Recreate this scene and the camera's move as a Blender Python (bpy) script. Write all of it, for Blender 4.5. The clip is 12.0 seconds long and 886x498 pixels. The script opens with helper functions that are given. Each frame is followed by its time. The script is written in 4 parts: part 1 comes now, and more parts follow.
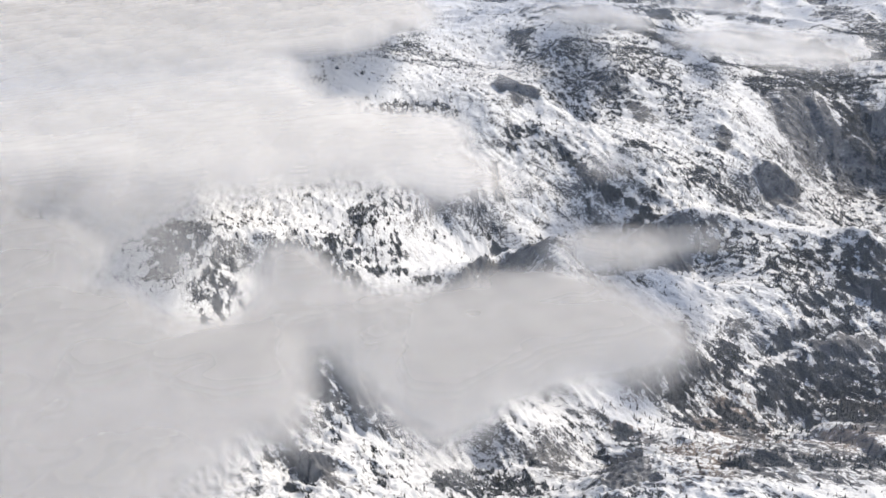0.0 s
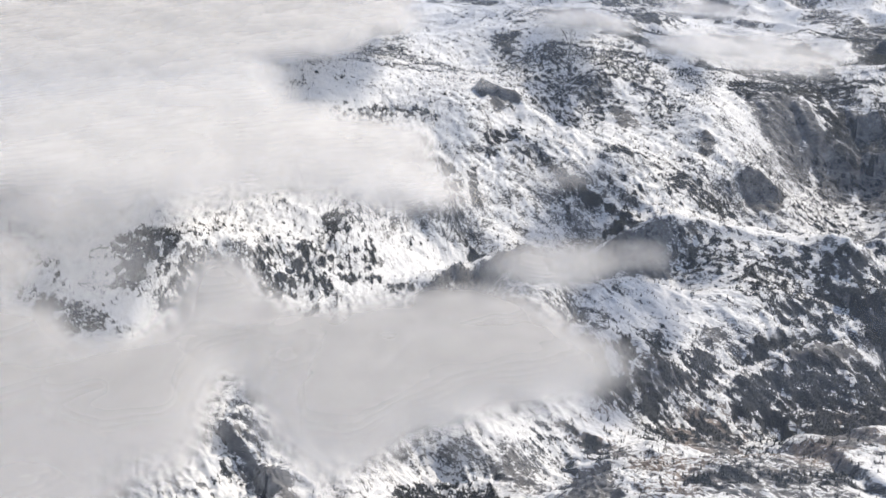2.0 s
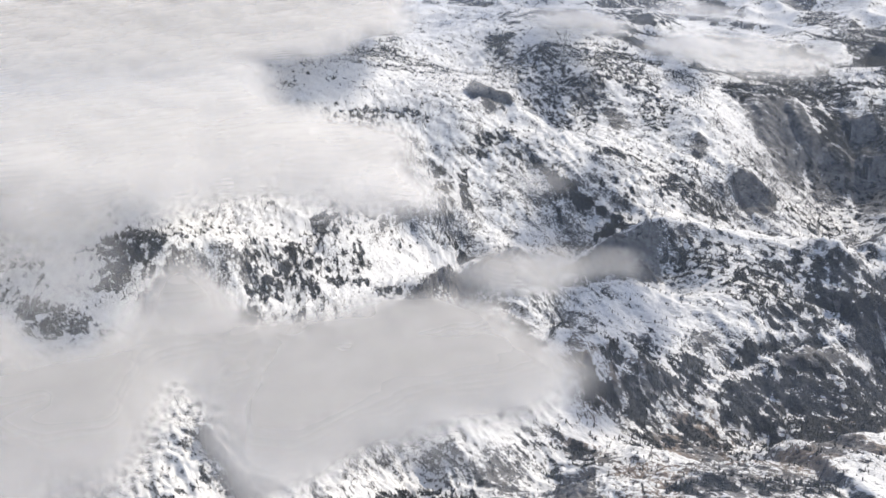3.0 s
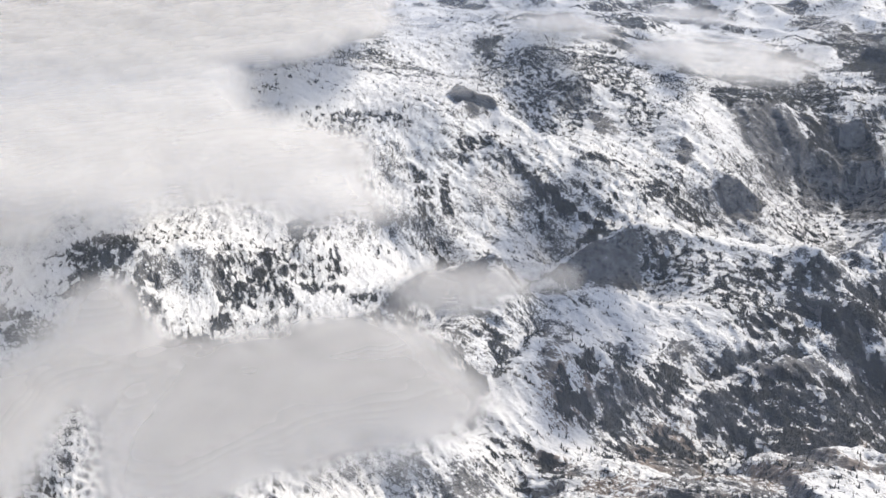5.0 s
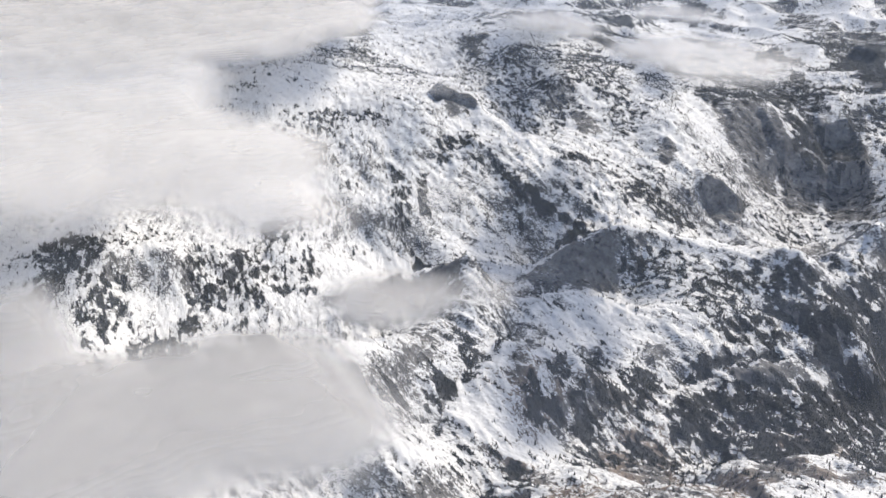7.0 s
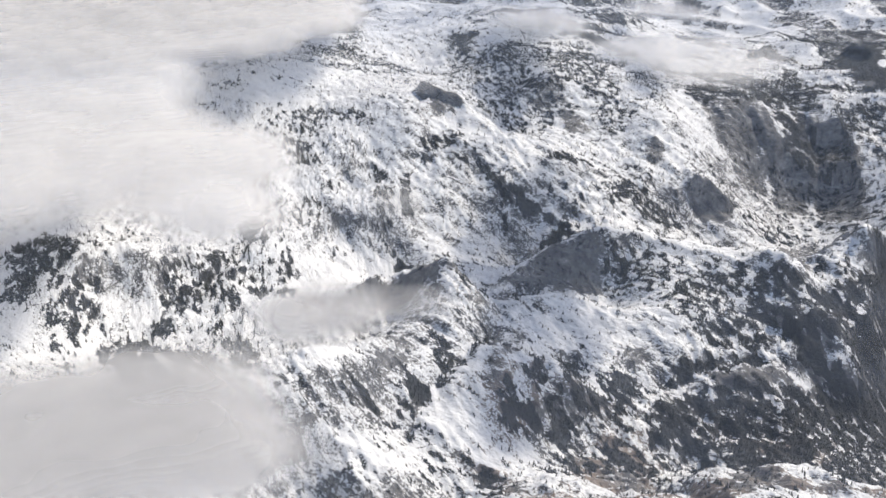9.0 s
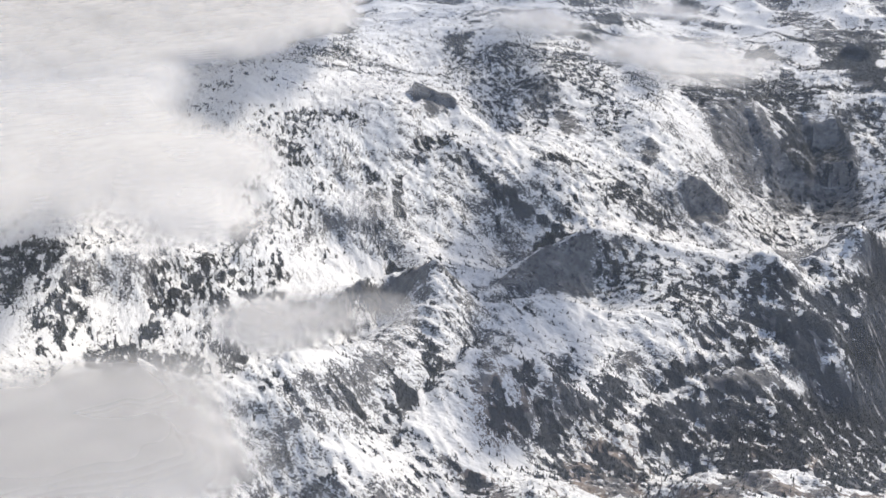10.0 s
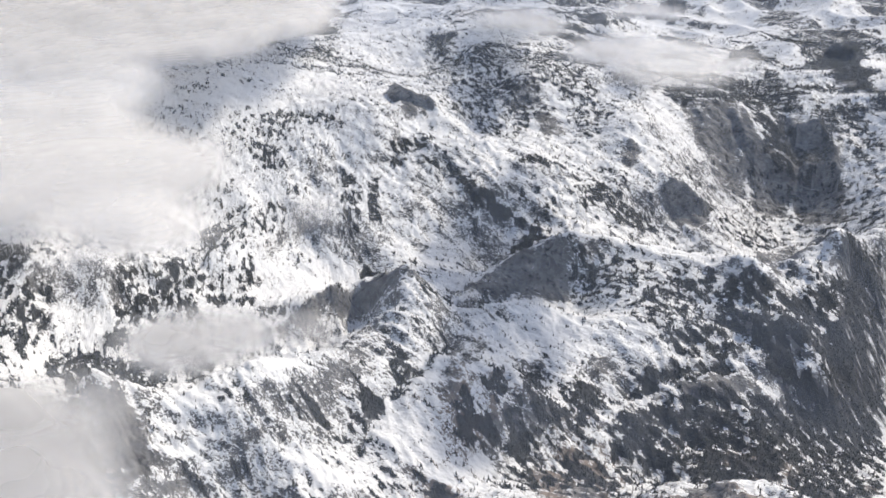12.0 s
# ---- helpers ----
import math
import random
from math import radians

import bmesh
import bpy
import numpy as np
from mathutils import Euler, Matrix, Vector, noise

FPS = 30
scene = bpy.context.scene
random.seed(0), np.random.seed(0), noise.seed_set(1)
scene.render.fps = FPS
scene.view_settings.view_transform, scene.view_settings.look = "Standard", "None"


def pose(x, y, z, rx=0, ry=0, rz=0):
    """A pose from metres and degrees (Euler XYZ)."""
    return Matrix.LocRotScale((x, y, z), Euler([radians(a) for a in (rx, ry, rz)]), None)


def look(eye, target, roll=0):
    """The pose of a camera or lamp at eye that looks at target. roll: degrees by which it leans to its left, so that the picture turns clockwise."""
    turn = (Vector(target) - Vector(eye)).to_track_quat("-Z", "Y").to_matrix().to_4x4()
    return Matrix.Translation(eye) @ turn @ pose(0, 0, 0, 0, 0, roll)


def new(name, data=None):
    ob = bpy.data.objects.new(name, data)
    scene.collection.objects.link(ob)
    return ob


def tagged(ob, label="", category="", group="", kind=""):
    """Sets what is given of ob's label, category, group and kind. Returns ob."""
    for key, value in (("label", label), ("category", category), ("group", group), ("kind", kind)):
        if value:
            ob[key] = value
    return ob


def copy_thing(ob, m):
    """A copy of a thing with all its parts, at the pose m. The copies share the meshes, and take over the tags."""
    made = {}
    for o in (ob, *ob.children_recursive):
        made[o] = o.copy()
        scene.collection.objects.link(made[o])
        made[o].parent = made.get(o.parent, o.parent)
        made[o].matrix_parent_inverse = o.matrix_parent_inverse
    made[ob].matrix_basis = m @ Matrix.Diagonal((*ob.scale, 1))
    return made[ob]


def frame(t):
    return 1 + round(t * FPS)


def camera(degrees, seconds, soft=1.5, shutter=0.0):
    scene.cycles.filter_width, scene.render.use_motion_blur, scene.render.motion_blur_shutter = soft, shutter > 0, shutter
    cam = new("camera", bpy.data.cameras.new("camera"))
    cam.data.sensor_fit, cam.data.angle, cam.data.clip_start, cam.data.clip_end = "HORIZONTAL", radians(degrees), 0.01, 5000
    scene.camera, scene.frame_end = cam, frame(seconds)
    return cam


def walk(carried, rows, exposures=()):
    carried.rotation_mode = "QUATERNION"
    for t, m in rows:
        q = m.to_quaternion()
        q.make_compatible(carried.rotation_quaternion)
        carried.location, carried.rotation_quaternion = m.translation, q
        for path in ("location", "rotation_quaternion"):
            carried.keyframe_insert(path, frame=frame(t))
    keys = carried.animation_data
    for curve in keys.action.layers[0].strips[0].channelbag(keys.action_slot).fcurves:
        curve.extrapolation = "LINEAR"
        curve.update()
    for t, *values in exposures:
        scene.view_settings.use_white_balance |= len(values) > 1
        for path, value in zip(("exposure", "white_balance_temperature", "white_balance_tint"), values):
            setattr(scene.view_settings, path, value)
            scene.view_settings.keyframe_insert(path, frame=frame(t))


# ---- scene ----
cam = camera(58.3, 12.0, soft=1.6)
METRES, EYE, TILT, LEAN, TURN = 340.0, 935.0, -26.0, 0.0, 0.0
ROWS = [
    (0.0, 0.0, 0.0, 0.0, 0.44, 6.47, 3.84),
    (0.5, 0.0367, 0.0174, 0.0092, 0.38, 6.48, 3.83),
    (1.0, 0.0774, 0.0344, 0.0153, 0.35, 6.54, 3.83),
    (1.5, 0.1149, 0.0532, 0.0239, 0.27, 6.55, 3.82),
    (2.0, 0.1538, 0.0724, 0.0289, 0.22, 6.63, 3.79),
    (2.5, 0.1918, 0.0906, 0.0365, 0.2, 6.67, 3.74),
    (3.0, 0.2302, 0.1071, 0.0423, 0.2, 6.68, 3.68),
    (5.0, 0.3808, 0.1768, 0.07, 0.15, 6.83, 3.5),
    (5.5, 0.4175, 0.1941, 0.0777, 0.12, 6.83, 3.47),
    (6.0, 0.4552, 0.2114, 0.0836, 0.08, 6.78, 3.44),
    (6.5, 0.4916, 0.2291, 0.0908, 0.0, 6.7, 3.43),
    (7.0, 0.5284, 0.2471, 0.0976, -0.09, 6.62, 3.43),
    (7.5, 0.5649, 0.2645, 0.1046, -0.18, 6.55, 3.45),
    (9.5, 0.7068, 0.3316, 0.1325, 0.12, 6.38, 3.32),
    (10.0, 0.7442, 0.3486, 0.1381, 0.19, 6.44, 3.35),
    (10.5, 0.7796, 0.3658, 0.1482, 0.14, 6.44, 3.39),
    (11.0, 0.8181, 0.3832, 0.1527, 0.06, 6.44, 3.44),
    (11.5, 0.8535, 0.401, 0.1627, -0.03, 6.42, 3.51),
    (12.0, 0.8915, 0.4188, 0.1664, -0.07, 6.39, 3.56),
]
walk(cam, [(t, pose(0, 0, EYE, TILT, LEAN, TURN) @ pose(METRES * x, METRES * y, METRES * z, 90 + pitch, roll, yaw)) for t, x, y, z, yaw, pitch, roll in ROWS],
     exposures=[(0.0, 0.13, 7200, 10), (12.0, 0.13, 7200, 10)])

# ---- world, sun and exposure ----
SUN_AZ, SUN_EL = 57.0, 44.0          # degrees clockwise from +y, and above the horizon
world = bpy.data.worlds.new("sky")
scene.world = world
world.use_nodes = True
wt = world.node_tree
sky = wt.nodes.new("ShaderNodeTexSky")
sky.sky_type, sky.sun_disc = "NISHITA", False
sky.sun_elevation, sky.sun_rotation = radians(SUN_EL), radians(SUN_AZ)
sky.altitude, sky.air_density, sky.dust_density, sky.ozone_density = 2500, 0.8, 3.0, 0.4
wt.links.new(sky.outputs[0], wt.nodes["Background"].inputs[0])
wt.nodes["Background"].inputs[1].default_value = 0.135
sun = new("sun", bpy.data.lights.new("sun", "SUN"))
sun.data.energy, sun.data.angle, sun.data.color = 3.85, radians(0.6), (1.0, 0.95, 0.88)
sun.matrix_world = look((0, 0, 3000), (-3000 * math.sin(radians(SUN_AZ)) * math.cos(radians(SUN_EL)),
                                       -3000 * math.cos(radians(SUN_AZ)) * math.cos(radians(SUN_EL)),
                                       3000 - 3000 * math.sin(radians(SUN_EL))))
scene.cycles.transparent_max_bounces = 64


# ---- noise on arrays ----
def hashed(ix, iy, iz, seed):
    h = (ix.astype(np.int64) * 374761393 + iy.astype(np.int64) * 668265263 + iz.astype(np.int64) * 2147483647 + seed * 1274126177) & 0xFFFFFFFF
    h = ((h ^ (h >> 13)) * 1274126177) & 0xFFFFFFFF
    h = ((h ^ (h >> 16)) * 2246822519) & 0xFFFFFFFF
    return (h ^ (h >> 15)) & 0xFFFFFF


def grain2(x, y, seed=0):
    """Smooth gradient noise in the plane, about -1 to 1."""
    ix, iy = np.floor(x), np.floor(y)
    fx, fy = x - ix, y - iy
    u, v = fx * fx * fx * (fx * (fx * 6 - 15) + 10), fy * fy * fy * (fy * (fy * 6 - 15) + 10)
    zero = np.zeros_like(ix)

    def corner(dx, dy):
        a = hashed(ix + dx, iy + dy, zero, seed) * (2 * np.pi / 0xFFFFFF)
        return np.cos(a) * (fx - dx) + np.sin(a) * (fy - dy)
    a, b = corner(0, 0), corner(1, 0)
    c, d = corner(0, 1), corner(1, 1)
    return 1.5 * ((a + (b - a) * u) * (1 - v) + (c + (d - c) * u) * v)


def grain3(x, y, z, seed=0):
    """Smooth value noise in space, -1 to 1."""
    ix, iy, iz = np.floor(x), np.floor(y), np.floor(z)
    fx, fy, fz = x - ix, y - iy, z - iz
    u, v, w = fx * fx * (3 - 2 * fx), fy * fy * (3 - 2 * fy), fz * fz * (3 - 2 * fz)
    total = 0
    for dx in (0, 1):
        for dy in (0, 1):
            for dz in (0, 1):
                k = (u if dx else 1 - u) * (v if dy else 1 - v) * (w if dz else 1 - w)
                total = total + k * (hashed(ix + dx, iy + dy, iz + dz, seed) / (0xFFFFFF / 2) - 1)
    return total


def clouded(x, y, octaves, seed=0):
    return sum(grain2(x * 2.03 ** k, y * 2.03 ** k, seed + k) * 0.5 ** k for k in range(octaves))


def smooth(a, b, v):
    t = np.clip((v - a) / (b - a), 0, 1)
    return t * t * (3 - 2 * t)


# ---- landforms ----
STATIONS = []


def crest(*points, step=70.0):
    """A crest, bench or valley line through the given places (x, y, height)."""
    for a, b in zip(points, points[1:]):
        n = max(1, round(math.dist(a[:2], b[:2]) / step))
        STATIONS.extend(tuple(p + (q - p) * k / n for p, q in zip(a, b)) for k in range(n))
    STATIONS.append(points[-1])


def spot(*points):
    """Single places on open slopes."""
    STATIONS.extend(points)


# the near bench and its edge
crest((235, 865, 286), (274, 929, 282), (299, 927, 281), (416, 956, 273), (505, 919, 275), (595, 912, 272), (672, 1010, 240))
crest((676, 1040, 240), (672, 1011, 241), (697, 1075, 227), (770, 1060, 223), (900, 1010, 190))
spot((560, 1040, 215), (790, 930, 220), (420, 1030, 215), (560, 1120, 140), (700, 1140, 112), (820, 1100, 100), (1050, 1050, 70), (330, 1010, 215))
# the valley floor
crest((217, 1107, 146), (361, 1144, 176), (421, 1221, 128), (573, 1287, 84), (662, 1318, 54), (660, 1353, 88), (754, 1360, 88), (874, 1381, 88), (955, 1392, 40), (1050, 1440, 25), (1200, 1560, 10), (1340, 1700, 20), (1500, 1900, 60))
spot((684, 1162, 164), (870, 1298, 62), (500, 1299, 103), (401, 1275, 128), (465, 1327, 132), (602, 1366, 119), (267, 1214, 198), (267, 1184, 187), (322, 1270, 187), (271, 1206, 185), (219, 1236, 211), (225, 1229, 218), (168, 1145, 204), (167, 1136, 172), (68, 1105, 223), (-10, 1064, 189), (37, 1098, 163), (77, 1082, 186))
# the wooded cliffs and the tan slab over the valley
spot((356, 1295, 178), (321, 1297, 222), (286, 1341, 247), (346, 1381, 254), (364, 1367, 227), (455, 1387, 221), (548, 1400, 161), (624, 1460, 155), (693, 1481, 169), (741, 1456, 148), (755, 1456, 153), (797, 1474, 166), (871, 1463, 135), (483, 1428, 186), (533, 1487, 206))
# the great snowy dome
crest((315, 1590, 284), (360, 1598, 281), (442, 1628, 275), (443, 1643, 271), (544, 1653, 249), (620, 1655, 229), (642, 1597, 237))
spot((700, 1559, 226), (766, 1549, 202), (822, 1511, 173), (453, 1520, 231), (841, 1613, 236), (883, 1560, 194), (898, 1545, 200), (909, 1607, 244), (943, 1608, 242), (926, 1491, 139), (960, 1460, 94), (1036, 1520, 154), (1058, 1598, 183), (1114, 1618, 201))
# the hollow behind the dome
crest((330, 1690, 238), (430, 1725, 228), (530, 1728, 226), (620, 1735, 238))
# the dark ridge that hides the canyon
crest((338, 1780, 241), (409, 1800, 264), (489, 1825, 301), (567, 1863, 310), (602, 1817, 314), (626, 1876, 304), (696, 1840, 312), (773, 1790, 307), (835, 1750, 302), (895, 1710, 293), (954, 1676, 301), (993, 1700, 293), (1050, 1725, 251), (1129, 1768, 276), (1170, 1770, 301), (1196, 1805, 297), (1290, 1880, 257), (1500, 1980, 300))
spot((532, 1774, 266), (644, 1712, 263), (703, 1663, 260), (798, 1658, 250), (1103, 1716, 254), (1039, 1698, 248), (984, 1568, 233))
# behind it, down to the canyon
spot((425, 2009, 178), (512, 2022, 223), (738, 2024, 241), (956, 2111, 157), (429, 2042, 235), (1010, 1900, 190), (1180, 1960, 150), (1400, 2060, 120))
# the rock peak, its ridge and its gully
crest((-24, 1590, 253), (31, 1630, 286), (98, 1660, 299), (167, 1690, 314), (229, 1695, 333), (239, 1637, 344), (270, 1564, 336), (295, 1504, 309), (323, 1506, 268))
spot((220, 1490, 320), (193, 1478, 311), (92, 1358, 327), (261, 1474, 297), (279, 1427, 274), (234, 1360, 269), (187, 1282, 242), (164, 1317, 261), (131, 1244, 233), (106, 1279, 286), (168, 1183, 199), (65, 1159, 242))
# the near spur and the snowy knoll beside it
crest((-202, 1185, 376), (-148, 1160, 344), (-96, 1130, 295))
crest((-202, 1185, 376), (-115, 1200, 340), (-50, 1208, 336), (-9, 1213, 341), (11, 1261, 363))
spot((45, 1222, 300), (-47, 1101, 214), (-129, 1039, 254), (-246, 1023, 253), (-204, 991, 265), (-298, 999, 258), (-260, 1039, 278), (-242, 1175, 343), (-165, 1085, 291))
# hollow behind the spur
spot((-190, 1330, 240), (-90, 1400, 235), (-20, 1480, 230), (70, 1560, 228), (-300, 1420, 240), (130, 1650, 225))
# western snow faces and their ribs
spot((-595, 1596, 402), (-531, 1623, 435), (-487, 1534, 364), (-423, 1514, 319), (-355, 1533, 288), (-404, 1616, 354), (-383, 1660, 414), (-321, 1645, 337), (-270, 1604, 299), (-297, 1692, 340), (-259, 1724, 353), (-278, 1753, 374), (-254, 1801, 359), (-214, 1712, 333), (-188, 1663, 314), (-164, 1691, 297), (-129, 1691, 298), (-110, 1784, 325), (-193, 1856, 379), (-158, 1893, 376), (-278, 1930, 400), (-529, 1847, 413), (-463, 1753, 398), (-499, 1690, 425), (-480, 1920, 400))
# the snow basin between them and the peak
spot((-74, 1751, 279), (-51, 1886, 316), (-84, 1906, 336), (3, 1970, 319), (72, 1921, 283), (137, 1951, 296), (204, 1925, 279), (73, 1977, 348), (126, 1990, 348), (18, 2000, 372), (-38, 2026, 390), (206, 2030, 329), (252, 2000, 285), (340, 1976, 258), (76, 1822, 233), (150, 1882, 233))
# the middle slopes and domes
spot((-153, 2003, 423), (8, 2177, 479), (63, 2192, 451), (12, 2093, 410), (125, 2085, 399), (209, 2165, 418), (251, 2087, 375), (321, 2111, 350), (295, 2155, 399), (153, 2258, 515), (-71, 2381, 550), (87, 2387, 579), (-330, 2020, 420))
crest((270, 2247, 455), (391, 2196, 424), (425, 2137, 380), (391, 2092, 314), (494, 2105, 311), (559, 2059, 275))
crest((230, 2394, 562), (332, 2425, 535), (419, 2485, 464))
crest((517, 2286, 432), (603, 2246, 395), (749, 2282, 353), (806, 2225, 324), (948, 2256, 300), (896, 2192, 230))
spot((761, 2425, 402), (874, 2413, 422), (683, 2553, 448), (591, 2646, 472), (835, 2618, 473), (948, 2518, 464), (748, 2728, 532), (623, 2762, 577), (539, 2835, 537), (536, 3004, 622), (480, 3015, 662), (397, 3054, 577), (192, 3152, 579), (1074, 2523, 360), (1028, 2200, 229), (1157, 2285, 178))
# the lip of the canyon and its walls
crest((1150, 2773, 454), (1254, 2750, 451), (1454, 2863, 421), (1551, 2784, 433), (1581, 2808, 451))
spot((1329, 2626, 323), (1167, 2521, 285), (1265, 2534, 220), (1135, 2411, 236), (1409, 2544, 247), (1509, 2620, 313), (1584, 2591, 334), (1397, 2461, 159), (1316, 2476, 179), (1241, 2283, 121), (1680, 2600, 330), (1760, 2800, 470), (1900, 2600, 450))
crest((1700, 2350, 330), (1800, 2250, 380), (2050, 2100, 430))
# high country behind
spot((69, 3234, 659), (-149, 2743, 654), (-310, 2514, 650), (327, 3418, 691), (898, 3179, 586), (1670, 3482, 553), (1770, 3395, 566), (1959, 4135, 599), (-295, 2421, 613), (-274, 2666, 678), (713, 3517, 711), (1009, 3362, 612), (1695, 3194, 516), (2124, 3747, 546), (1146, 4019, 690), (2360, 4405, 615))
# far ranges, along the horizon
crest((-4400, 2100, 900), (-3300, 3500, 930), (-2000, 4300, 930), (-800, 4700, 880), (300, 4750, 800), (1200, 4600, 745), (2100, 4400, 690), (3000, 3800, 690), (4300, 2300, 700), step=300)
crest((-1200, 3600, 760), (-700, 3900, 740), (-100, 4100, 720), (500, 4150, 700), (1500, 4350, 640), step=250)
# country that closes the place at the sides and behind
crest((-2600, 1200, 520), (-1500, 1800, 520), (-900, 2300, 560), (-900, 1500, 380), (-700, 900, 260), step=250)
crest((2700, 2700, 430), (2500, 1700, 380), (1900, 1300, 300), (1500, 800, 330), (800, 500, 300), step=250)
crest((-4300, -1500, 500), (-2000, -3900, 450), (2000, -3900, 450), (4300, -1500, 500), step=800)
crest((-1500, 0, 320), (-600, 200, 280), (0, 300, 260), (600, 0, 300), (0, -1500, 320), step=300)


NODES = np.array(STATIONS)
keep = [0]
for k in range(1, len(NODES)):                        # stations that crowd one another are taken once
    if min(math.dist(NODES[k][:2], NODES[j][:2]) for j in keep) > 14:
        keep.append(k)
NODES = NODES[keep]
SOFT = 28.0


def kernel(d2):
    return -np.sqrt(d2 + SOFT * SOFT)


gap2 = ((NODES[:, None, :2] - NODES[None, :, :2]) ** 2).sum(2)
size = len(NODES)
system = np.zeros((size + 3, size + 3))
system[:size, :size] = kernel(gap2) + 5.0 * np.eye(size)
system[:size, size:] = np.c_[np.ones(size), NODES[:, :2] / 1000]
system[size:, :size] = system[:size, size:].T
WEIGHTS = np.linalg.solve(system, np.r_[NODES[:, 2], 0, 0, 0])

GRAIN = radians(-32)                                   # the joints of the granite run this way


FLUTES = radians(-84)                                  # the couloirs of the western faces run this way


def along(x, y, turn=GRAIN):
    """Coordinates along and across the run of the joints."""
    return x * math.cos(turn) + y * math.sin(turn), -x * math.sin(turn) + y * math.cos(turn)


def western(x, y):
    """1 on the western faces, 0 on the valley's side."""
    return smooth(230, 20, x + 60 * grain2(x / 240, y / 240, 65)) * smooth(2650, 2300, y) * smooth(1380, 1520, y)


def broad(x, y):
    out = np.empty(len(x))
    for i in range(0, len(x), 20000):
        xs, ys = x[i:i + 20000], y[i:i + 20000]
        d2 = (xs[:, None] - NODES[None, :, 0]) ** 2 + (ys[:, None] - NODES[None, :, 1]) ** 2
        out[i:i + 20000] = kernel(d2) @ WEIGHTS[:size] + WEIGHTS[size] + WEIGHTS[size + 1] * xs / 1000 + WEIGHTS[size + 2] * ys / 1000
    return out


SCARPS = []


def scarp(x, y, length, turn, reach, step):
    """A cliff along a line; it drops to the right of its turn (degrees from +x)."""
    SCARPS.append((x, y, length / 2, radians(turn), reach, step))


scarp(260, 2426, 142, -15, 40, 22)
scarp(998, 2248, 132, -2, 50, 30)
scarp(466, 1756, 320, 18, 50, 14)
scarp(1518, 2658, 106, -12, 70, 38)
scarp(1499, 2514, 106, -28, 70, 30)
scarp(1220, 1771, 88, 28, 60, 34)
scarp(467, 1465, 53, 9, 32, 12)
scarp(394, 1401, 47, 30, 32, 11)
scarp(331, 1339, 38, 9, 30, 11)
scarp(362, 1317, 71, 15, 30, 13)
scarp(487, 1367, 91, 24, 28, 8)
scarp(794, 1440, 103, -0, 35, 12)
scarp(1299, 2680, 144, -84, 40, 16)
scarp(1881, 3203, 112, -55, 60, 34)
scarp(921, 1562, 58, -72, 40, 10)
scarp(116, 1674, 226, 35, 40, 8)
scarp(-6, 1883, 75, -30, 25, 6)
scarp(234, 2000, 73, -24, 25, 6)
scarp(1028, 1495, 71, -18, 50, 14)
scarp(269, 1099, 70, -24, 30, 12)
scarp(569, 1006, 391, -85, 30, 14)
scarp(-249, 1025, 163, -48, 25, 10)
scarp(-251, 1027, 173, -48, 30, 14)
scarp(-170, 1122, 154, -59, 35, 18)
scarp(-215, 1127, 164, -57, 25, 12)


LINES = []


def rib(rise, reach, *places):
    """A sharp rib along a line of places."""
    LINES.append((rise, reach, places))


def gully(depth, reach, *places):
    """A gully cut along a line of places."""
    LINES.append((-depth, reach, places))


gully(14, 35, (347, 1568), (310, 1462), (268, 1390), (220, 1359), (196, 1284))
gully(10, 28, (209, 1453), (220, 1370))
gully(16, 35, (329, 2222), (426, 2143), (495, 2114), (620, 1992))
gully(12, 30, (110, 1945), (205, 1667))
gully(14, 30, (273, 1594), (327, 1620), (357, 1568))
gully(14, 35, (-212, 1895), (-219, 1752), (-253, 1696), (-266, 1605))
gully(10, 22, (544, 1384), (595, 1430), (687, 1463), (748, 1490), (849, 1495))
gully(8, 25, (530, 2269), (616, 2334), (708, 2313))
gully(10, 35, (868, 2777), (806, 2479), (808, 2300))
gully(10, 30, (165, 1222), (219, 1204), (287, 1157))
gully(9, 25, (85, 1270), (122, 1257))
gully(12, 35, (910, 1614), (916, 1534), (962, 1471))
gully(12, 40, (974, 1509), (1018, 1469), (1053, 1462))
gully(10, 30, (-160, 2292), (-96, 2211), (10, 2115))
gully(10, 30, (-342, 1673), (-330, 1623), (-318, 1582))
gully(10, 30, (-459, 1586), (-431, 1533), (-405, 1485))
rib(12, 35, (196, 2464), (322, 2383), (412, 2333), (512, 2252), (653, 2180))
rib(18, 40, (-34, 1589), (53, 1636), (140, 1708), (237, 1620))
rib(14, 25, (237, 1620), (268, 1575), (299, 1563))
rib(12, 40, (318, 1732), (461, 1809), (612, 1820))
rib(12, 35, (-107, 1858), (-60, 1966), (18, 1993))
rib(10, 30, (806, 1774), (892, 1736), (957, 1655), (1038, 1667))
rib(14, 40, (1075, 1756), (1168, 1776), (1348, 1903))
rib(12, 28, (365, 1520), (321, 1478), (283, 1384), (267, 1333))
rib(9, 22, (-329, 1741), (-303, 1677), (-297, 1600))
rib(14, 30, (-207, 1160), (-137, 1178), (4, 1192))
rib(10, 25, (929, 2277), (1006, 2262), (1068, 2230))
rib(12, 40, (1362, 2780), (1355, 2655), (1415, 2512))
rib(10, 35, (1201, 2756), (1212, 2607), (1262, 2530))
rib(10, 28, (627, 1456), (731, 1507), (825, 1525))
rib(14, 30, (252, 1100), (298, 1094), (534, 1158), (633, 957))
rib(16, 35, (-485, 1631), (-498, 1861), (-457, 1965))
gully(14, 30, (-412, 1877), (-325, 1719), (-301, 1625))
gully(14, 28, (-187, 1839), (-229, 1744), (-261, 1681))
